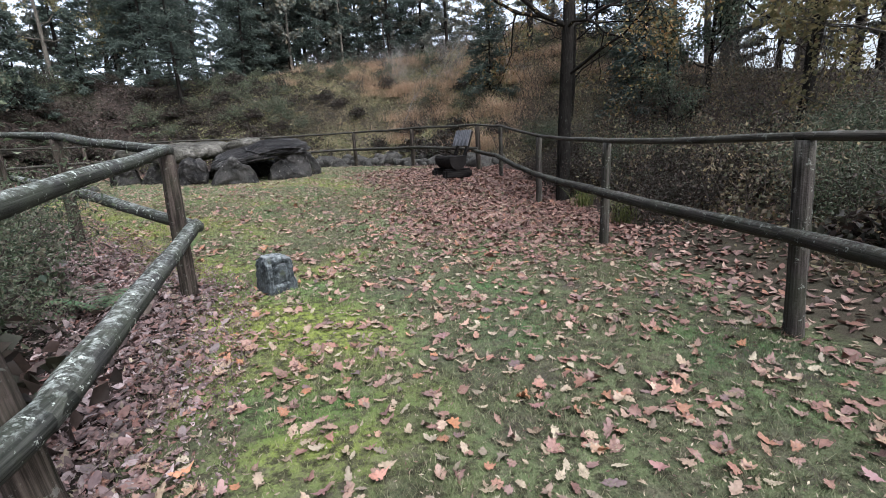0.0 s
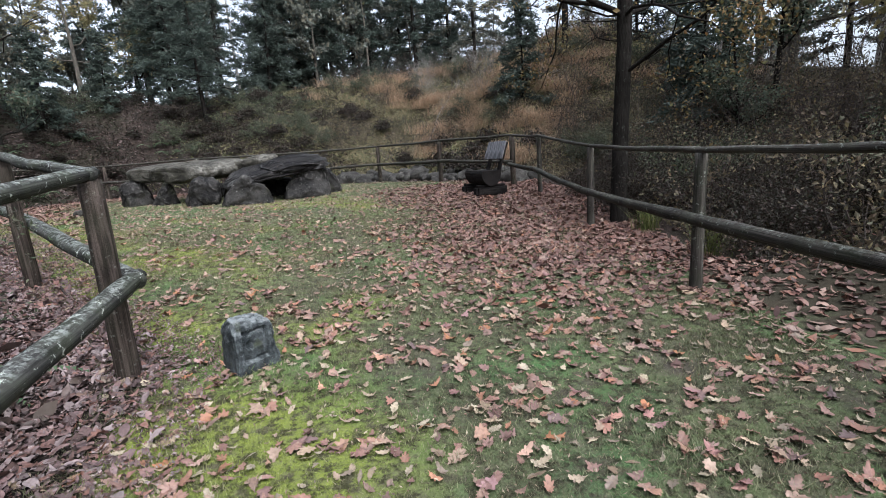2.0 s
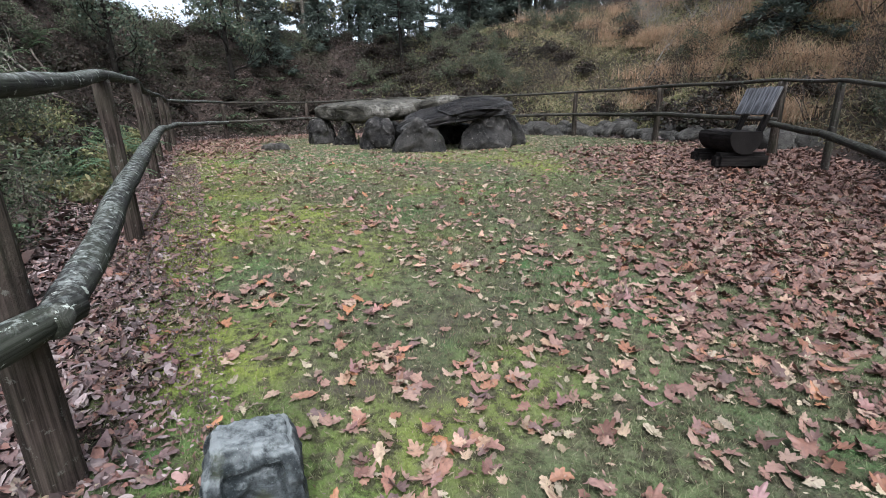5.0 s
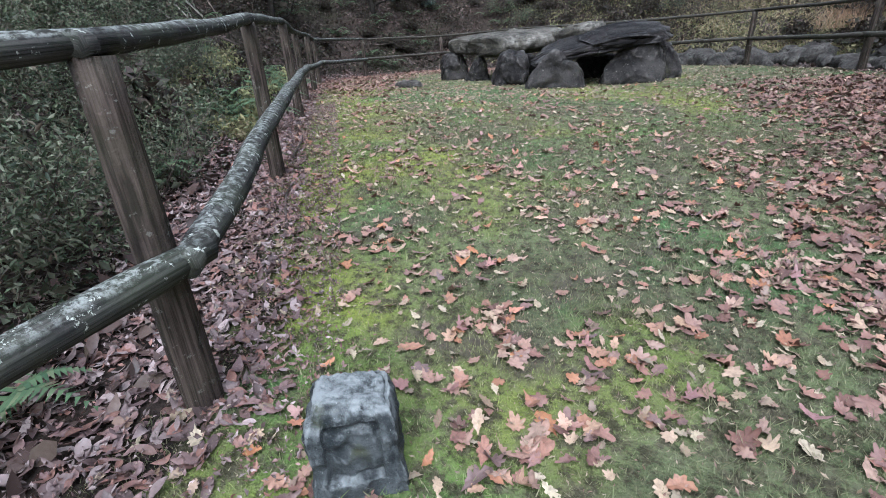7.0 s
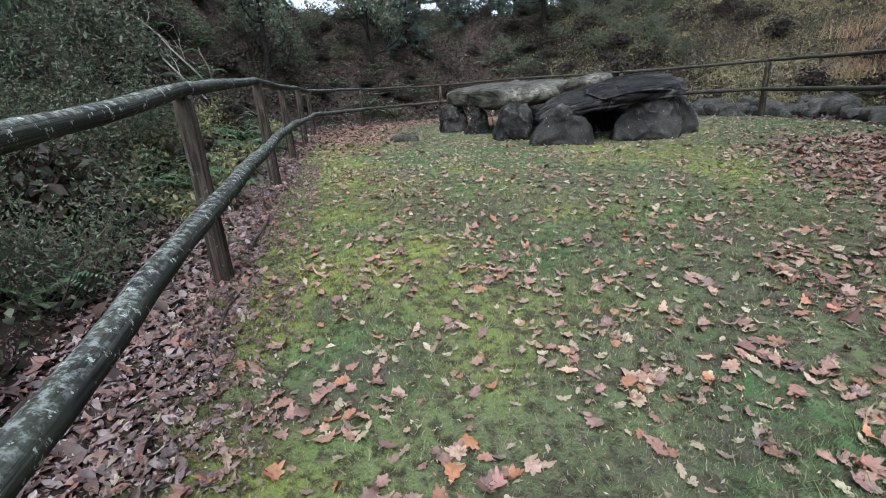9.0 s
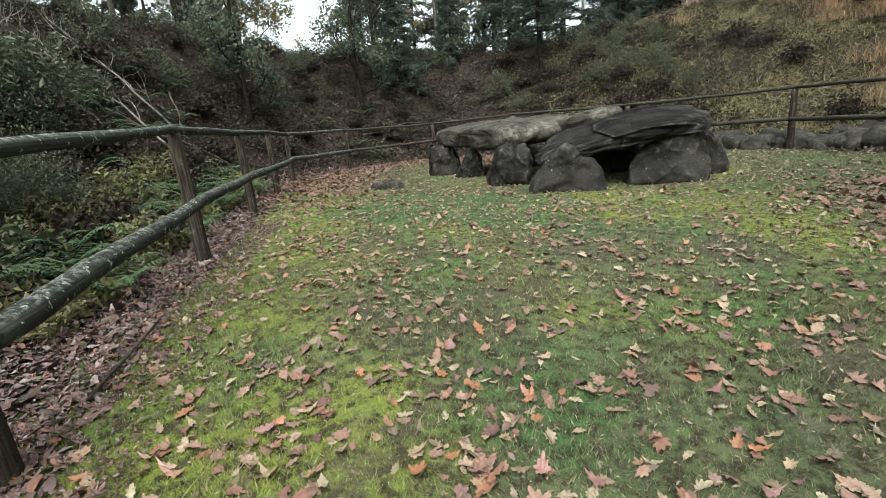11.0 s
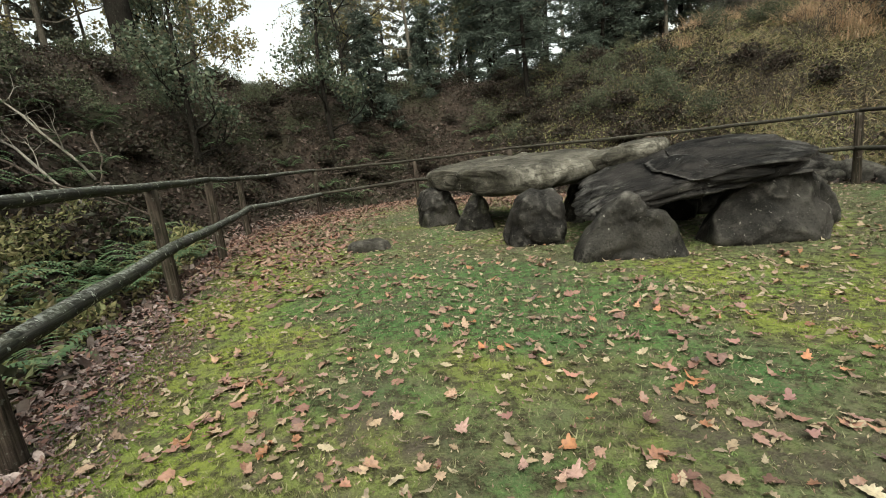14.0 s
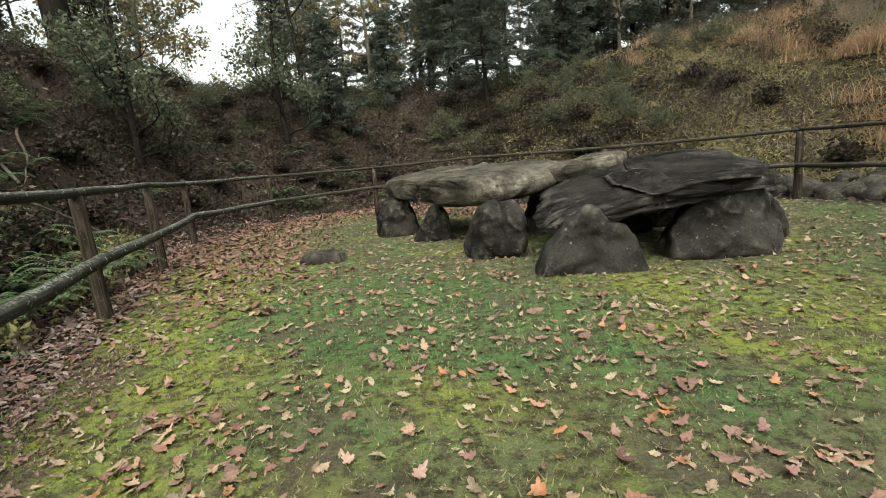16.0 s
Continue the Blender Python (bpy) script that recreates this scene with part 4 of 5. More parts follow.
# the oak by the fence and single trees that stand out
tree("oak", 5.08, 7.38, 0.95, 0)
tree("sparse", -14.8, 31.0, 0.95)
tree("spruce", -7.2, 33.0, 0.9)
tree("spruce", -4.0, 31.0, 0.8)
tree("ever", -10.95, 22.7, 1.15)
tree("ever", -11.9, 17.5, 0.95)
tree("bankpine", -4.3, 26.9, 1.0)
tree("bankpine", -6.6, 31.5, 1.15)
tree("bankpine", -1.6, 34.0, 1.2)
tree("young", -10.2, 25.0, 0.9)
tree("big", -17.5, 20.9, 1.0, 20)
tree("yellow", -24.0, 23.0, 1.0)
tree("ever", -18.6, 23.2, 1.35)
tree("yellow", -21.0, 27.0, 0.9)
tree("yellow", -22.0, 21.0, 0.85)
tree("thicket", -23.5, 24.0, 0.9)
tree("birch", -3.5, 36.0, 1.0)
tree("birch", -6.0, 38.0, 1.1)
tree("young", -8.6, 27.4, 0.7)
tree("young", 8.2, 17.5, 0.75)
for x, y, kind, s in [(0.5, 38, "spruce", 1.1), (3, 41, "pine", 1.1), (-2, 42, "spruce", 1.2), (6, 40, "spruce", 1.0), (-10, 40, "spruce", 1.1), (-14, 42, "pine", 1.0), (9, 43, "pine", 1.2), (12, 38, "spruce", 1.0), (-19, 37, "pine", 0.9), (-1, 47, "pine", 1.3),
                      (13, 28, "sparse", 1.0), (17, 24, "birch", 1.0), (16.5, 16.5, "sparse", 1.1), (12.5, 13.5, "yellow", 0.9), (14, 9.5, "yellow", 1.0), (11, 7.0, "sparse", 0.9), (19, 11, "pine", 1.0), (21, 19, "yellow", 1.1), (10.5, 18.5, "sparse", 0.8), (15, 20, "young", 1.3), (13, 4.5, "yellow", 0.85), (18, 5, "sparse", 1.0), (22, 8, "spruce", 0.9), (9.5, 10.5, "young", 0.8), (24, 13, "pine", 1.1), (9.6, 6.2, "sparse", 0.6), (8.4, 3.6, "yellow", 0.5), (8.6, 12.6, "sparse", 0.5), (9.0, 9.0, "ever", 0.55), (12, 10.5, "ever", 0.9), (15, 12.5, "yellow", 0.9), (17.5, 15, "yellow", 1.0), (-1, 36, "spruce", 1.0), (1.6, 37.5, "spruce", 1.05), (4.2, 38, "spruce", 0.95), (2.5, 44, "wood", 1.1), (9, 37, "spruce", 1.0), (13, 35, "wood", 1.0), (8, 45, "wood", 1.2), (11, 41, "spruce", 1.1), (15.5, 10.5, "birch", 0.9), (14, 14.5, "birch", 1.0), (17, 8, "wood", 0.8), (20, 14.5, "wood", 0.8), (15, 24, "wood", 0.8),
                      (-26, 30, "yellow", 1.1), (-28, 18, "sparse", 1.0), (-22, 14, "yellow", 0.9), (-17.5, 11, "yellow", 0.8), (-25, 17, "yellow", 1.0), (-23, 20, "sparse", 0.9), (-20, 4, "yellow", 1.0), (-13, 2, "yellow", 0.9), (-24, 36, "sparse", 1.0), (-31, 25, "yellow", 1.2), (-12, 34, "yellow", 0.8), (-9.5, 36, "ever", 1.6),
                      (8, -12, "yellow", 1.0), (-6, -13, "sparse", 1.0), (0, -20, "spruce", 1.0), (14, -5, "yellow", 1.0), (-13, -6, "yellow", 1.0)]:
    tree(kind, x, y, s)
# growth that closes the view below the tall trees
rf = random.Random(55)
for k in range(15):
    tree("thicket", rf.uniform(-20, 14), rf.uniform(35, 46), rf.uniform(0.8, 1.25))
# the wood behind
rw = random.Random(99)
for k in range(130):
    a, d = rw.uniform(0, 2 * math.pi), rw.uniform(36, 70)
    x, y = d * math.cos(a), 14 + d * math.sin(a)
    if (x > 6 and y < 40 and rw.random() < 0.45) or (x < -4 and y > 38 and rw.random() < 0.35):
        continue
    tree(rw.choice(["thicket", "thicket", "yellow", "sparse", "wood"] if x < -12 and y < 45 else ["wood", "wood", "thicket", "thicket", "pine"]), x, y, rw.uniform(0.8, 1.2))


def bank_spots(n, dmin, dmax, test, seed):
    rng, out = np.random.default_rng(seed), []
    while len(out) < n:
        x, y = rng.uniform(-22, 18, 400), rng.uniform(-3, 33, 400)
        d = outside(x, y)
        ok = (d > dmin) & (d < dmax) & test(x, y)
        out += list(zip(x[ok], y[ok]))
    return out[:n]


for x, y in bank_spots(62, 1.5, 4.5, lambda x, y: (x < -2.2) & (y < 10.5), 1):
    kind = "bare" if (x * 7 + y * 3) % 1 > 0.87 else "near" if outside([x], [y])[0] < 2.8 else "green"
    plant(kind, SHRUBS[kind], x, y, 0.5 + 0.5 * ((x * 13) % 1))
for x, y in bank_spots(64, 1.5, 7.0, lambda x, y: (x > 3) & (y < 14), 2):
    plant("brush", SHRUBS["brush"], x, y, 0.8)
for x, y in bank_spots(40, 0.75, 3.4, lambda x, y: (x > 3) & (y > 4.2) & (y < 10.2), 17):
    plant("thick", SHRUBS["thick"], x, y, 0.75)
for x, y in bank_spots(16, 4.0, 9.5, lambda x, y: (x > 5) & (y > 15) & (x + y > 26), 18):
    plant("grey", SHRUBS["grey"], x, y, 0.9)
for x, y in bank_spots(14, 1.8, 5.5, lambda x, y: (x > 3.5) & (y > 2) & (y < 13), 19):
    plant("near", SHRUBS["near"], x, y, 0.8)
for x, y, k in [(-2.1, 3.2, 0.62), (-2.25, 3.9, 0.7), (-2.6, 4.7, 0.7), (-2.0, 2.3, 0.6), (-3.0, 5.6, 0.6)]:
    plant("near", SHRUBS["near"], x, y, k)
for x, y in bank_spots(26, 2.5, 9, lambda x, y: (x < -5) & (y > 11), 3):
    plant("green", SHRUBS["green"], x, y, 0.6)
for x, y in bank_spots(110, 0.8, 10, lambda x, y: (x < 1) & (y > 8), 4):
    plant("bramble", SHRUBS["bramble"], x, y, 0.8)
for x, y in bank_spots(10, 0.9, 4, lambda x, y: (x < -1) & (y < 12), 15):
    plant("bramble", SHRUBS["bramble"], x, y, 0.9)
for x, y in bank_spots(34, 0.8, 7, lambda x, y: (x > 3) & (y < 20), 5):
    plant("bramble", SHRUBS["bramble"], x, y, 0.85)
for x, y in bank_spots(85, 2.0, 10, lambda x, y: (x > 1) & (y > 13), 6):
    plant("bare", SHRUBS["bare"], x, y, 0.7)
for x, y in bank_spots(44, 1.2, 7, lambda x, y: (x > 4) & (y < 14), 7):
    plant("bare", SHRUBS["bare"], x, y, 0.9)
for x, y in bank_spots(210, 1.6, 11, lambda x, y: (x > 0) & (y > 14) & ((x > 4.5) | (np.hypot(x - 1.5, y - 19) > 6.5)) & (wave(x, y, 0.9, 1.9) > -0.15), 8):
    plant("straw", STRAW, x, y, 0.95)
for x, y in bank_spots(34, 3.0, 10, lambda x, y: (x > -5) & (y > 15), 11):
    plant("green", SHRUBS["green"], x, y, 0.55)
for x, y in bank_spots(40, 1.2, 10, lambda x, y: (x > -6) & (y > 14), 12):
    plant("bramble", SHRUBS["bramble"], x, y, 0.8)
for x, y in bank_spots(40, 8.0, 13, lambda x, y: (y > 12), 13):
    plant("green", SHRUBS["green"], x, y, 0.5)
for x, y in bank_spots(24, 5.0, 13, lambda x, y: (x > 6) & (y < 18), 14):
    plant("bare", SHRUBS["bare"], x, y, 1.3)
for x, y in bank_spots(40, 0.6, 4.0, lambda x, y: (x < -5) & (y > 9), 9):
    plant("fern", FERN, x, y, 1.0)
for x, y in bank_spots(26, 0.3, 1.4, lambda x, y: (x < -3.5) & (y > 7.5) & (y < 14.5), 16):
    plant("fern", FERN, x, y, 0.95)
for x, y in bank_spots(10, 0.4, 1.2, lambda x, y: (x < -1.5) & (y < 9), 10):
    plant("fern", FERN, x, y, 0.7)
for x, y in [(4.45, 5.1), (4.7, 5.3), (4.9, 6.6), (6.9, 14.9)]:
    plant("reed", REED, x, y, 0.7)


# ---- fallen leaves and grass ----
def leaf_shape(kind):
    """Outline of a leaf round its centre, and its triangles."""
    if kind == "maple":
        half = [(-90, .58), (-66, .50), (-48, .72), (-34, .70), (-20, .52), (-2, .86), (10, .86), (26, .58), (44, .80), (55, .80), (67, .64), (80, .93), (90, .97)]
    elif kind == "oak":
        half = [(-90, 1.0), (-80, .66), (-60, .58), (-47, .61), (-34, .43), (-14, .60), (2, .60), (15, .45), (32, .72), (43, .72), (54, .55), (66, .86), (79, .92), (90, 1.0)]
    elif kind == "beech":
        half = [(-90, .95), (-70, .72), (-42, .60), (-8, .54), (26, .58), (52, .70), (74, .86), (90, 1.0)]
    else:
        half = [(-90, 1.0), (-30, .62), (40, .64), (90, 1.0)]
    tips = half + [(180 - a, r) for a, r in half[-2:0:-1]]
    a = np.radians([t[0] for t in tips])
    r = np.array([t[1] for t in tips])
    v = np.concatenate([[[0, 0, 0]], np.stack([r * np.cos(a), r * np.sin(a), 0 * r], 1)])
    n = len(tips)
    t = np.array([(0, i + 1, (i + 1) % n + 1) for i in range(n)])
    return v, t


def scatter_leaves(name, spots, kind, size, material, label, seed, tilt=0.24, lift=0.008):
    rng = np.random.default_rng(seed)
    spots = np.asarray(spots)
    n = len(spots)
    v0, t0 = leaf_shape(kind)
    s = size * rng.uniform(0.55, 1.25, n)
    v = np.repeat(v0[None], n, 0) * s[:, None, None]
    v[:, 1:, :2] *= rng.uniform(0.92, 1.06, (n, len(v0) - 1, 1))
    v[:, :, 0] *= rng.uniform(0.55, 1.0, n)[:, None]
    rr = (v[:, :, 0] ** 2 + v[:, :, 1] ** 2)
    ca, cb = rng.uniform(-0.6, 1.4, n), rng.uniform(-0.5, 0.9, n)
    v[:, :, 2] = (ca[:, None] * v[:, :, 0] ** 2 + cb[:, None] * v[:, :, 1] ** 2) / s[:, None] * 0.8 + rng.normal(0, 0.05, v.shape[:2]) * s[:, None]
    for ax in (0, 1):
        th = rng.normal(0, tilt, n)
        c, sn = np.cos(th)[:, None], np.sin(th)[:, None]
        i, j = (1, 2) if ax == 0 else (0, 2)
        p, q = v[:, :, i].copy(), v[:, :, j].copy()
        v[:, :, i], v[:, :, j] = p * c - q * sn, p * sn + q * c
    th = rng.uniform(0, 2 * np.pi, n)
    c, sn = np.cos(th)[:, None], np.sin(th)[:, None]
    x, y = v[:, :, 0].copy(), v[:, :, 1].copy()
    v[:, :, 0], v[:, :, 1] = x * c - y * sn, x * sn + y * c
    v[:, :, 2] -= np.minimum(v[:, :, 2].min(1), 0)[:, None] * 0.7
    v[:, :, 0] += spots[:, 0, None]
    v[:, :, 1] += spots[:, 1, None]
    v[:, :, 2] += (height(spots[:, 0], spots[:, 1]) + lift * rng.uniform(0.4, 1.6, n))[:, None]
    tri = (t0[None] + (np.arange(n) * len(v0))[:, None, None]).reshape(-1, 3)
    return tagged(new(name, fast_mesh(name, v.reshape(-1, 3), tri, material, True)), label, "leaves", kind="stuff")


def spots_by(density, lo, hi, n, seed):
    """n spots in a box, taken as often as density(x, y, d) says."""
    rng, out, got = np.random.default_rng(seed), [], 0
    while got < n:
        x, y = rng.uniform(lo[0], hi[0], 60000), rng.uniform(lo[1], hi[1], 60000)
        keep = rng.uniform(0, 1, 60000) < density(x, y, outside(x, y))
        out.append(np.stack([x[keep], y[keep]], 1))
        got += int(keep.sum())
    return np.concatenate(out)[:n]


def drifted(spots, share, reach, seed):
    """Moves a share of the spots beside others, so that leaves lie in small drifts."""
    rng = np.random.default_rng(seed)
    n = len(spots)
    k = int(n * share)
    out = spots.copy()
    out[:k] = spots[rng.integers(k, n, k)] + rng.normal(0, reach, (k, 2))
    return out


def red_field(x, y, d):
    return (d < np.where(x > 2.5, 0.7, 0.4)) * np.clip(smooth01(0.6, 3.4, x - 0.12 * (y - 6) + 0.5 * wave(x, y, 0.9)) * smooth01(3.2, 6.5, y) * (1 - smooth01(11.5, 14.5, y)), 0, 1)


def lawn_field(x, y, d):
    clump = smooth01(-0.5, 0.9, wave(x, y, 2.6, 4.0))
    stones = (np.abs(x + 1.6 + 0.72 * (y - 15)) < 1.6) & (y > 13)
    return (d < 0) * ~stones * (0.25 + 0.75 * clump) * (1 - 0.7 * smooth01(6.5, 11, y))


scatter_leaves("leaf_carpet", spots_by(red_field, (-1, 1), (8, 15), 13000, 61), "maple", 0.055, M_RED, "thick carpet of fallen red-brown maple leaves", 1)
scatter_leaves("fallen_leaves", drifted(spots_by(lawn_field, (-6, -3), (5, 14), 3300, 62), 0.5, 0.055, 162), "maple", 0.046, M_FALLEN, "scattered fallen maple leaves on the lawn", 2)
scatter_leaves("lobed_fallen_leaves", drifted(spots_by(lawn_field, (-6, -3), (5, 14), 1900, 68), 0.5, 0.06, 168), "oak", 0.054, M_FALLEN, "scattered lobed brown leaves on the lawn", 7, 0.22)
scatter_leaves("small_fallen_leaves", spots_by(lambda x, y, d: (d < 0.2) * (0.5 + 0.5 * smooth01(-0.4, 0.8, wave(x, y, 1.9, 2.0))), (-9, -3), (5, 21), 11000, 63), "oak", 0.038, M_SMALL, "small pale dry leaves strewn over the lawn", 3)
scatter_leaves("fence_litter", spots_by(lambda x, y, d: (d > 0.17 * smooth01(3.5, 8.0, y) - 0.36) * (d < 0.7) * (x < 0.3) * (1 - 0.8 * smooth01(0.0, 0.4, -d)) * (1 - 0.5 * smooth01(9.0, 14.0, y)), (-10, -3), (0.5, 20), 13500, 64), "beech", 0.043, M_LITTER, "matted brown leaf litter along the fence", 4, 0.26)
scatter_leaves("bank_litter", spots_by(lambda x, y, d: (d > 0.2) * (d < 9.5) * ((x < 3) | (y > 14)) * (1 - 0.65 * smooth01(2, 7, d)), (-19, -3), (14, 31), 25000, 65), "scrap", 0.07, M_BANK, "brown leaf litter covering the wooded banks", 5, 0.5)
scatter_leaves("corner_litter", spots_by(lambda x, y, d: (d < 0.3) * (1 - smooth01(0.6, 3.0, -d)) * smooth01(11, 16, y - 0.15 * x), (-10, 10), (-2, 22), 6500, 66), "scrap", 0.06, M_RED, "brown leaves drifted into the corner of the fence", 6)

def undergrowth(name, spots, material, size, tall, label, seed, aspect=0.6):
    """Low leafy growth over a bank, in uneven clumps."""
    rng = np.random.default_rng(seed)
    x, y = spots[:, 0], spots[:, 1]
    clump = smooth01(-0.3, 0.9, wave(x, y, 2.1, 5.0)) * 0.8 + 0.2
    z = height(x, y) + 0.02 + tall * clump * rng.uniform(0, 1, len(x))
    v, t = cards(rng, [(0, 0, 0)], (0.0, 0.0, 0.0), len(x), size, aspect)
    v = v.reshape(-1, 4, 3) + np.stack([x, y, z], 1)[:, None]
    tagged(new(name, fast_mesh(name, v.reshape(-1, 3), t, material)), label, "undergrowth", kind="stuff")


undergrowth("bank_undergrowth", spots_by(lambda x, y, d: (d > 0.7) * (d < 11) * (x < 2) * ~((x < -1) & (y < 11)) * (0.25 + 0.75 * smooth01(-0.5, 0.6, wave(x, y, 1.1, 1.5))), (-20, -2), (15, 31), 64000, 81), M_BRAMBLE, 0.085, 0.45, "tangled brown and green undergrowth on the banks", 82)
undergrowth("brown_undergrowth", spots_by(lambda x, y, d: (d > 0.9) * (d < 9) * (y < 15) * (0.25 + 0.75 * smooth01(-0.5, 0.6, wave(x, y, 1.3, 1.5))), (3, -2), (15, 15), 30000, 95), M_BRUSH, 0.07, 0.5, "tangled brown undergrowth behind the fence", 96)
undergrowth("green_undergrowth", spots_by(lambda x, y, d: (d > 0.7) * (d < 11.5) * smooth01(-7.0, -3.0, x) * (y > 14) * (0.3 + 0.7 * smooth01(-0.4, 0.8, wave(x, y, 0.9, 3.3))), (-8, 13), (14, 33), 46000, 83), M_HILL, 0.075, 0.3, "olive weeds and moss covering the bank", 84)
undergrowth("shrub_weeds", spots_by(lambda x, y, d: (d > 0.7) * (d < 4) * (x < -1) * (y < 10) * (0.3 + 0.7 * smooth01(0, 0.8, wave(x, y, 1.7, 0.6))), (-7, -2), (0, 11), 9000, 85), M_SHRUB, 0.075, 0.55, "low green weeds below the shrubs", 86)
undergrowth("fence_weeds", spots_by(lambda x, y, d: (d > 0.35) * (d < 1.9) * (x < -3.2) * (0.15 + 0.85 * smooth01(-0.3, 0.6, wave(x, y, 2.3, 0.9))), (-9.5, 7), (-3, 14.5), 9000, 97), M_HILL, 0.085, 0.5, "pale green and yellow weeds beyond the fence", 98, 0.45)
undergrowth("dry_stalks", spots_by(lambda x, y, d: (d > 0.8) * (d < 11) * (0.3 + 0.7 * smooth01(0.0, 6.0, x)), (-18, -2), (14, 31), 3000, 87), M_TWIG, 0.55, 0.35, "thin dead stalks and twigs on the banks", 88, 0.03)

undergrowth("dry_grass_thatch", spots_by(lambda x, y, d: (d > 1.0) * (d < 11) * (y > 12) * smooth01(-1.5, 2.5, x + 0.8 * wave(x, y, 0.9, 2.7)) * (0.3 + 0.7 * smooth01(-0.4, 0.6, wave(x, y, 1.6, 0.4))), (-4, 12), (14, 31), 52000, 91), M_THATCH, 0.24, 0.25, "tangled faded grass covering the bank", 92, 0.055)
scatter_leaves("outer_litter", spots_by(lambda x, y, d: (d > -0.1) * (d < 8) * (1 - 0.7 * smooth01(1, 4, d)) * (x > 2.2) * (1 - 0.75 * smooth01(4.0, 7.0, y)), (2, -2), (13, 15), 6500, 69), "scrap", 0.05, M_RED, "brown leaves drifted below the undergrowth", 8, 0.3)
undergrowth("litter_crumbs", spots_by(lambda x, y, d: (d > -0.55) * (d < 0.9) * (x < 0), (-5, -1), (0.5, 11), 26000, 93), M_LITTER, 0.026, 0.02, "crumbs of rotted leaf along the fence", 94, 0.5)
undergrowth("lawn_debris", spots_by(lambda x, y, d: (d < 0.1) * (0.4 + 0.6 * smooth01(-0.5, 0.5, wave(x, y, 3.1, 2.2))), (-4, -1), (4.5, 12), 24000, 89), M_SMALL, 0.022, 0.012, "crumbs of dry leaf and straw in the turf", 90, 0.35)

leaf_rng = random.Random(5)
LEAVES = []
for k in range(6):
    v0, t0 = leaf_shape("maple" if k < 2 else "oak")
    g = np.random.default_rng(300 + k)
    s = 0.049 * g.uniform(0.8, 1.2)
    v = v0 * s
    v[1:, :2] *= g.uniform(0.93, 1.06, (len(v) - 1, 1))
    v[:, 0] *= g.uniform(0.6, 0.95)
    v[:, 2] = (g.uniform(-.3, 1.5) * v[:, 0] ** 2 + g.uniform(-.3, 1.0) * v[:, 1] ** 2) / s * 0.7 + g.normal(0, 0.06, len(v)) * s
    LEAVES.append(fast_mesh("fallen_leaf", v, t0, M_LEAF, True))
for x, y in spots_by(lambda x, y, d: (d < -0.2) * (0.3 + 0.7 * smooth01(-0.3, 0.8, wave(x, y, 1.7, 6.0))), (-3.5, 0.2), (3.5, 11.5), 260, 67):
    ob = new("fallen_leaf", leaf_rng.choice(LEAVES))
    ob.matrix_world = pose(x, y, z_at(x, y) + 0.022, leaf_rng.uniform(-18, 18), leaf_rng.uniform(-18, 18), leaf_rng.uniform(0, 360))
    tagged(ob, "large curled lobed leaf lying on the grass", "leaf", "large leaves on the lawn")


def build_grass():
    rng = np.random.default_rng(71)
    near = spots_by(lambda x, y, d: (d < 0.1) * (0.35 + 0.65 * smooth01(-0.8, 0.5, wave(x, y, 1.5, 3.0))), (-3.5, -0.5), (4, 9.0), 250000, 72)
    far = spots_by(lambda x, y, d: (d < 0.1) * 1.0, (-9, 6.0), (5, 20), 120000, 73)
    p = np.concatenate([near, far])
    n = len(p)
    z = height(p[:, 0], p[:, 1])
    a = rng.uniform(0, 2 * np.pi, n)
    h = rng.uniform(0.010, 0.034, n) * (1 + 0.8 * (rng.uniform(0, 1, n) > 0.96)) * (0.75 + 0.7 * smooth01(-0.2, 0.7, wave(p[:, 0], p[:, 1], 3.7, 1.1)))
    w = rng.uniform(0.0014, 0.0036, n)
    w[len(near):] *= 1.9
    c, s = np.cos(a), np.sin(a)
    lean = rng.uniform(0.2, 1.4, n) * h
    b = rng.uniform(0, 2 * np.pi, n)
    v = np.stack([np.stack([p[:, 0] - s * w, p[:, 1] + c * w, z - 0.004], 1), np.stack([p[:, 0] + s * w, p[:, 1] - c * w, z - 0.004], 1),
                  np.stack([p[:, 0] + np.cos(b) * lean, p[:, 1] + np.sin(b) * lean, z + h], 1)], 1).reshape(-1, 3)
    me = fast_mesh("grass", v, np.arange(3 * n).reshape(-1, 3), M_GRASS)
    px, py = np.repeat(p[:, 0], 3), np.repeat(p[:, 1], 3)
    lawn_marks(me, px, py, outside(px, py))
    tagged(new("grass", me), "short mossy green grass of the lawn", "grass", kind="stuff")


build_grass()


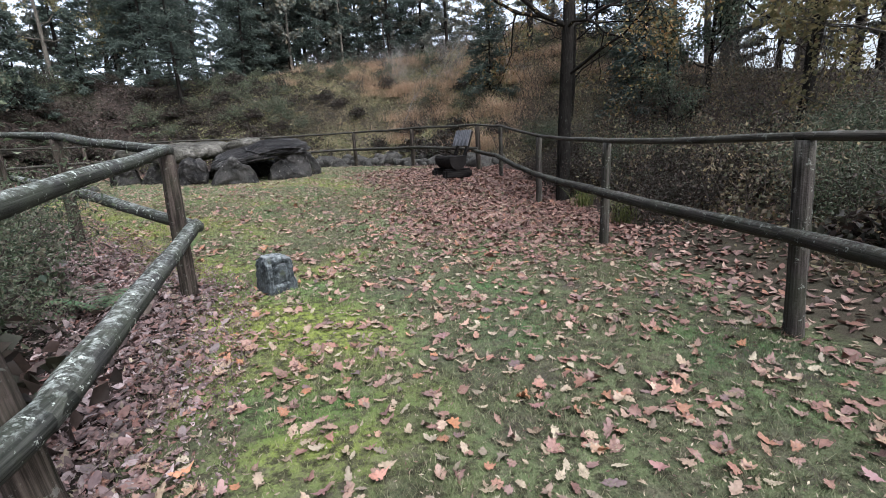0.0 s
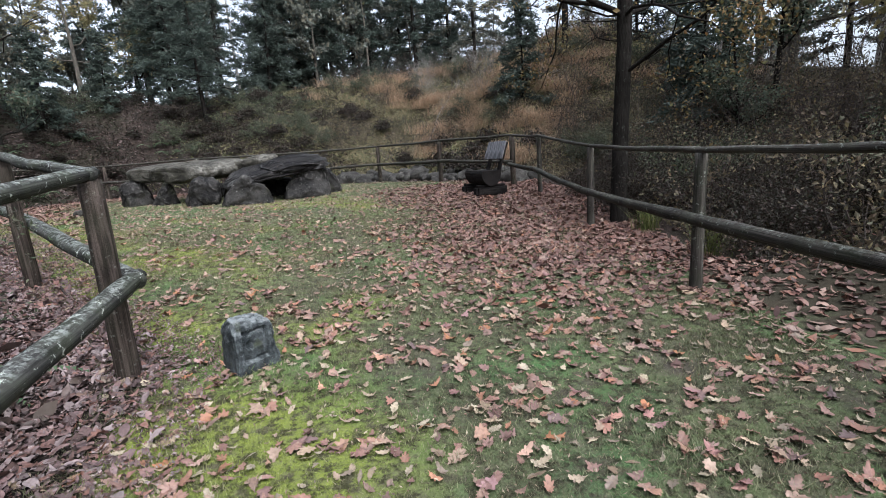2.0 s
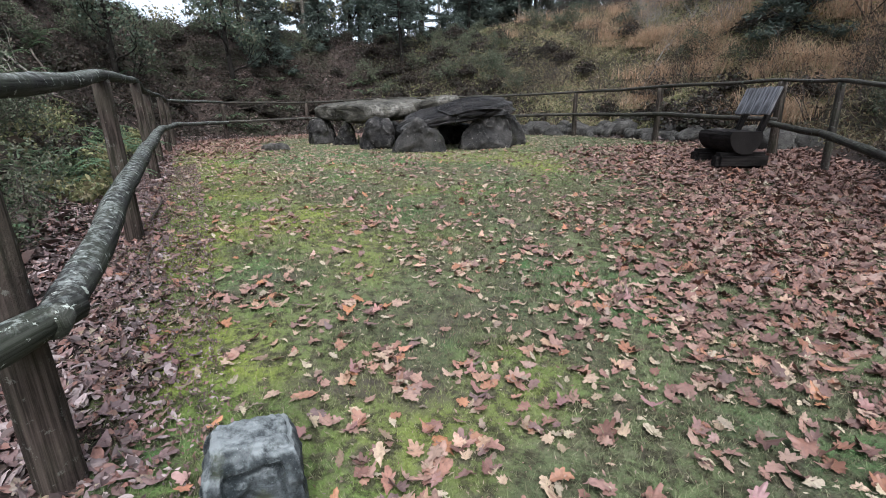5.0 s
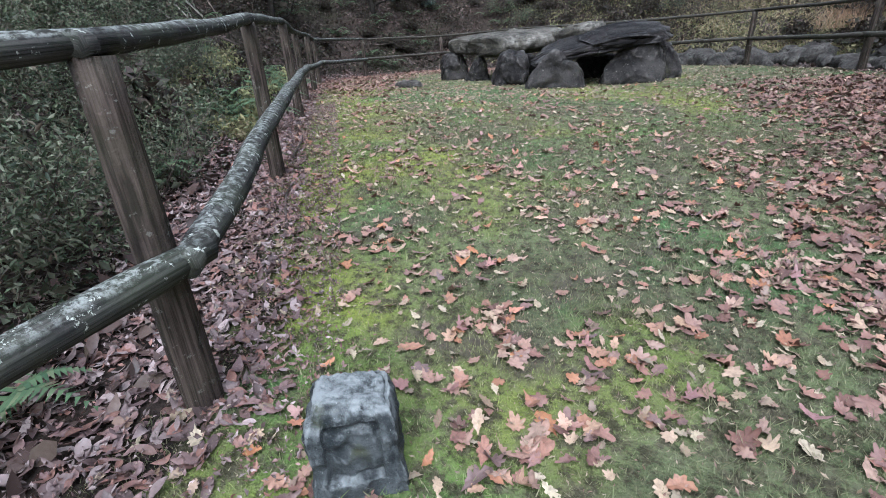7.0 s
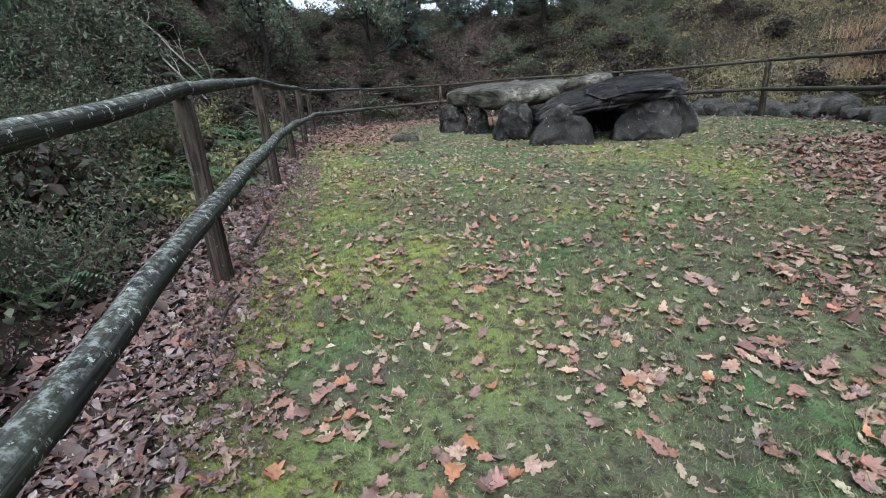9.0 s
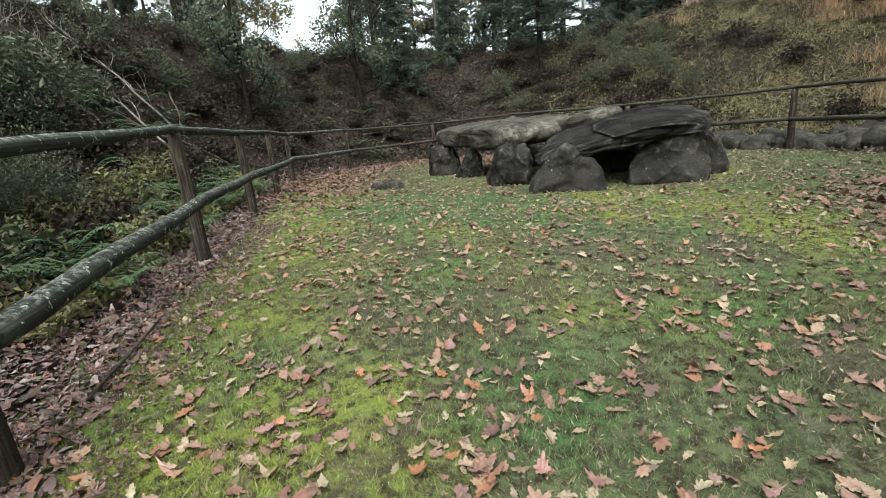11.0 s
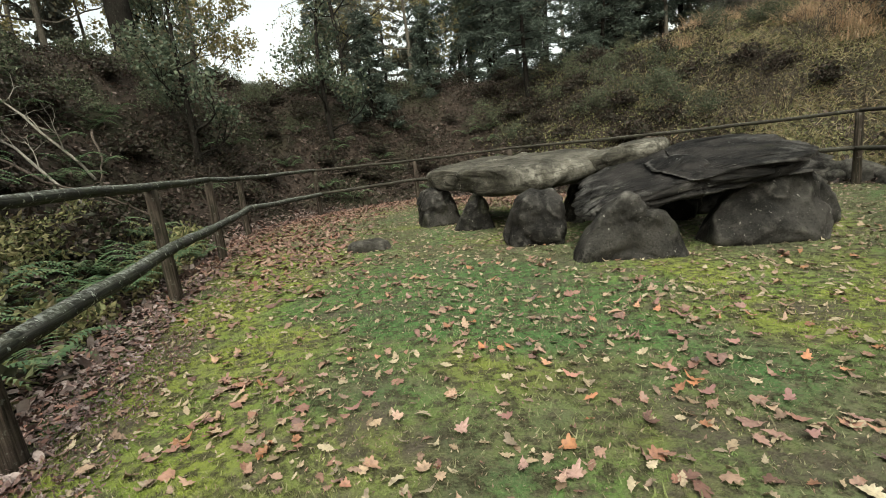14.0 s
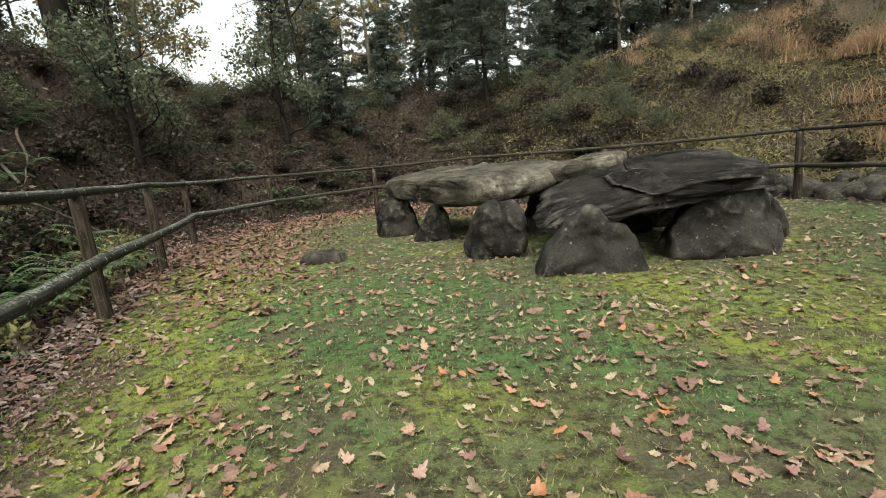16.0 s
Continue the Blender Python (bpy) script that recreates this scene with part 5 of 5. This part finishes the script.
# ---- sticks ----
def stick(name, a, b, r, label, wob=0.12, lift=0.02):
    pa, pb = Vector((*a, z_at(*a) + lift)), Vector((*b, z_at(*b) + lift))
    pts = bent(pa, pb, 9, 0, wob, int(a[0] * 10))
    pts = [Vector((p.x, p.y, max(p.z, z_at(p.x, p.y) + r * 0.6))) for p in pts]
    v, f, u = tube(pts, [r * (1 - 0.6 * i / 9) for i in range(10)], 7, 0.15)
    ob = mesh_object(name, v, f, M_TWIG, uvs=u)
    return tagged(ob, label, "stick", "fallen sticks")


stick("fallen_stick", (-1.72, 5.55), (-2.28, 6.35), 0.014, "thin grey fallen stick lying in leaf litter")
stick("fallen_stick", (-2.75, 6.9), (-3.3, 7.75), 0.012, "thin grey fallen stick lying in leaf litter")
stick("fallen_stick", (-1.7, 2.6), (-1.25, 3.5), 0.010, "thin grey fallen stick lying in leaf litter")
stick("fallen_branch", (-10.4, 12.2), (-8.7, 14.0), 0.03, "bleached fallen branch on the bank", 0.3, 0.25)
stick("fallen_branch", (-12.2, 15.2), (-10.6, 14.0), 0.03, "bleached fallen branch on the bank", 0.3, 0.3)
stick("fallen_branch", (-9.9, 20.9), (-8.4, 23.4), 0.025, "bleached fallen branch on the bank", 0.3, 0.25)


def dead_branch(seed, a, b, r, label):
    """A bleached branch with its side twigs, propped on the bank."""
    rng = np.random.default_rng(seed)
    pa, pb = Vector((*a, z_at(*a) + 0.05)), Vector((*b, z_at(*b) + 0.45))
    bag, tips = Bag(), []
    pts = bent(pa, pb, 9, -0.15, 0.25, seed)
    bag.add(*tube(pts, [r * (1 - 0.75 * i / 9) for i in range(10)], 7, 0.15))
    for k in range(9):
        i = int(rng.integers(2, 9))
        way = (pb - pa).normalized() + Vector(rng.normal(0, 0.7, 3)) + Vector((0, 0, 0.5))
        branchy(rng, pts[i], way, rng.uniform(0.5, 1.3), r * 0.4, bag, tips, 1, 0.6, 0.1, 0.2, 5)
    ob = mesh_object("fallen_branch", bag.v, bag.f, M_DEAD, uvs=bag.u)
    return tagged(ob, label, "branch", "dead branches on the bank")


for k, (a, b) in enumerate([((-9.8, 13.2), (-12.8, 12.2)), ((-10.4, 12.4), (-12.6, 11.2)), ((-11.0, 14.2), (-13.4, 13.6)), ((-9.0, 11.6), (-11.2, 10.6)), ((4.6, 19.2), (7.2, 21.8)), ((7.8, 17.6), (9.6, 19.8))]):
    dead_branch(400 + k, a, b, 0.032, "bleached dead branch with bare twigs on the bank")
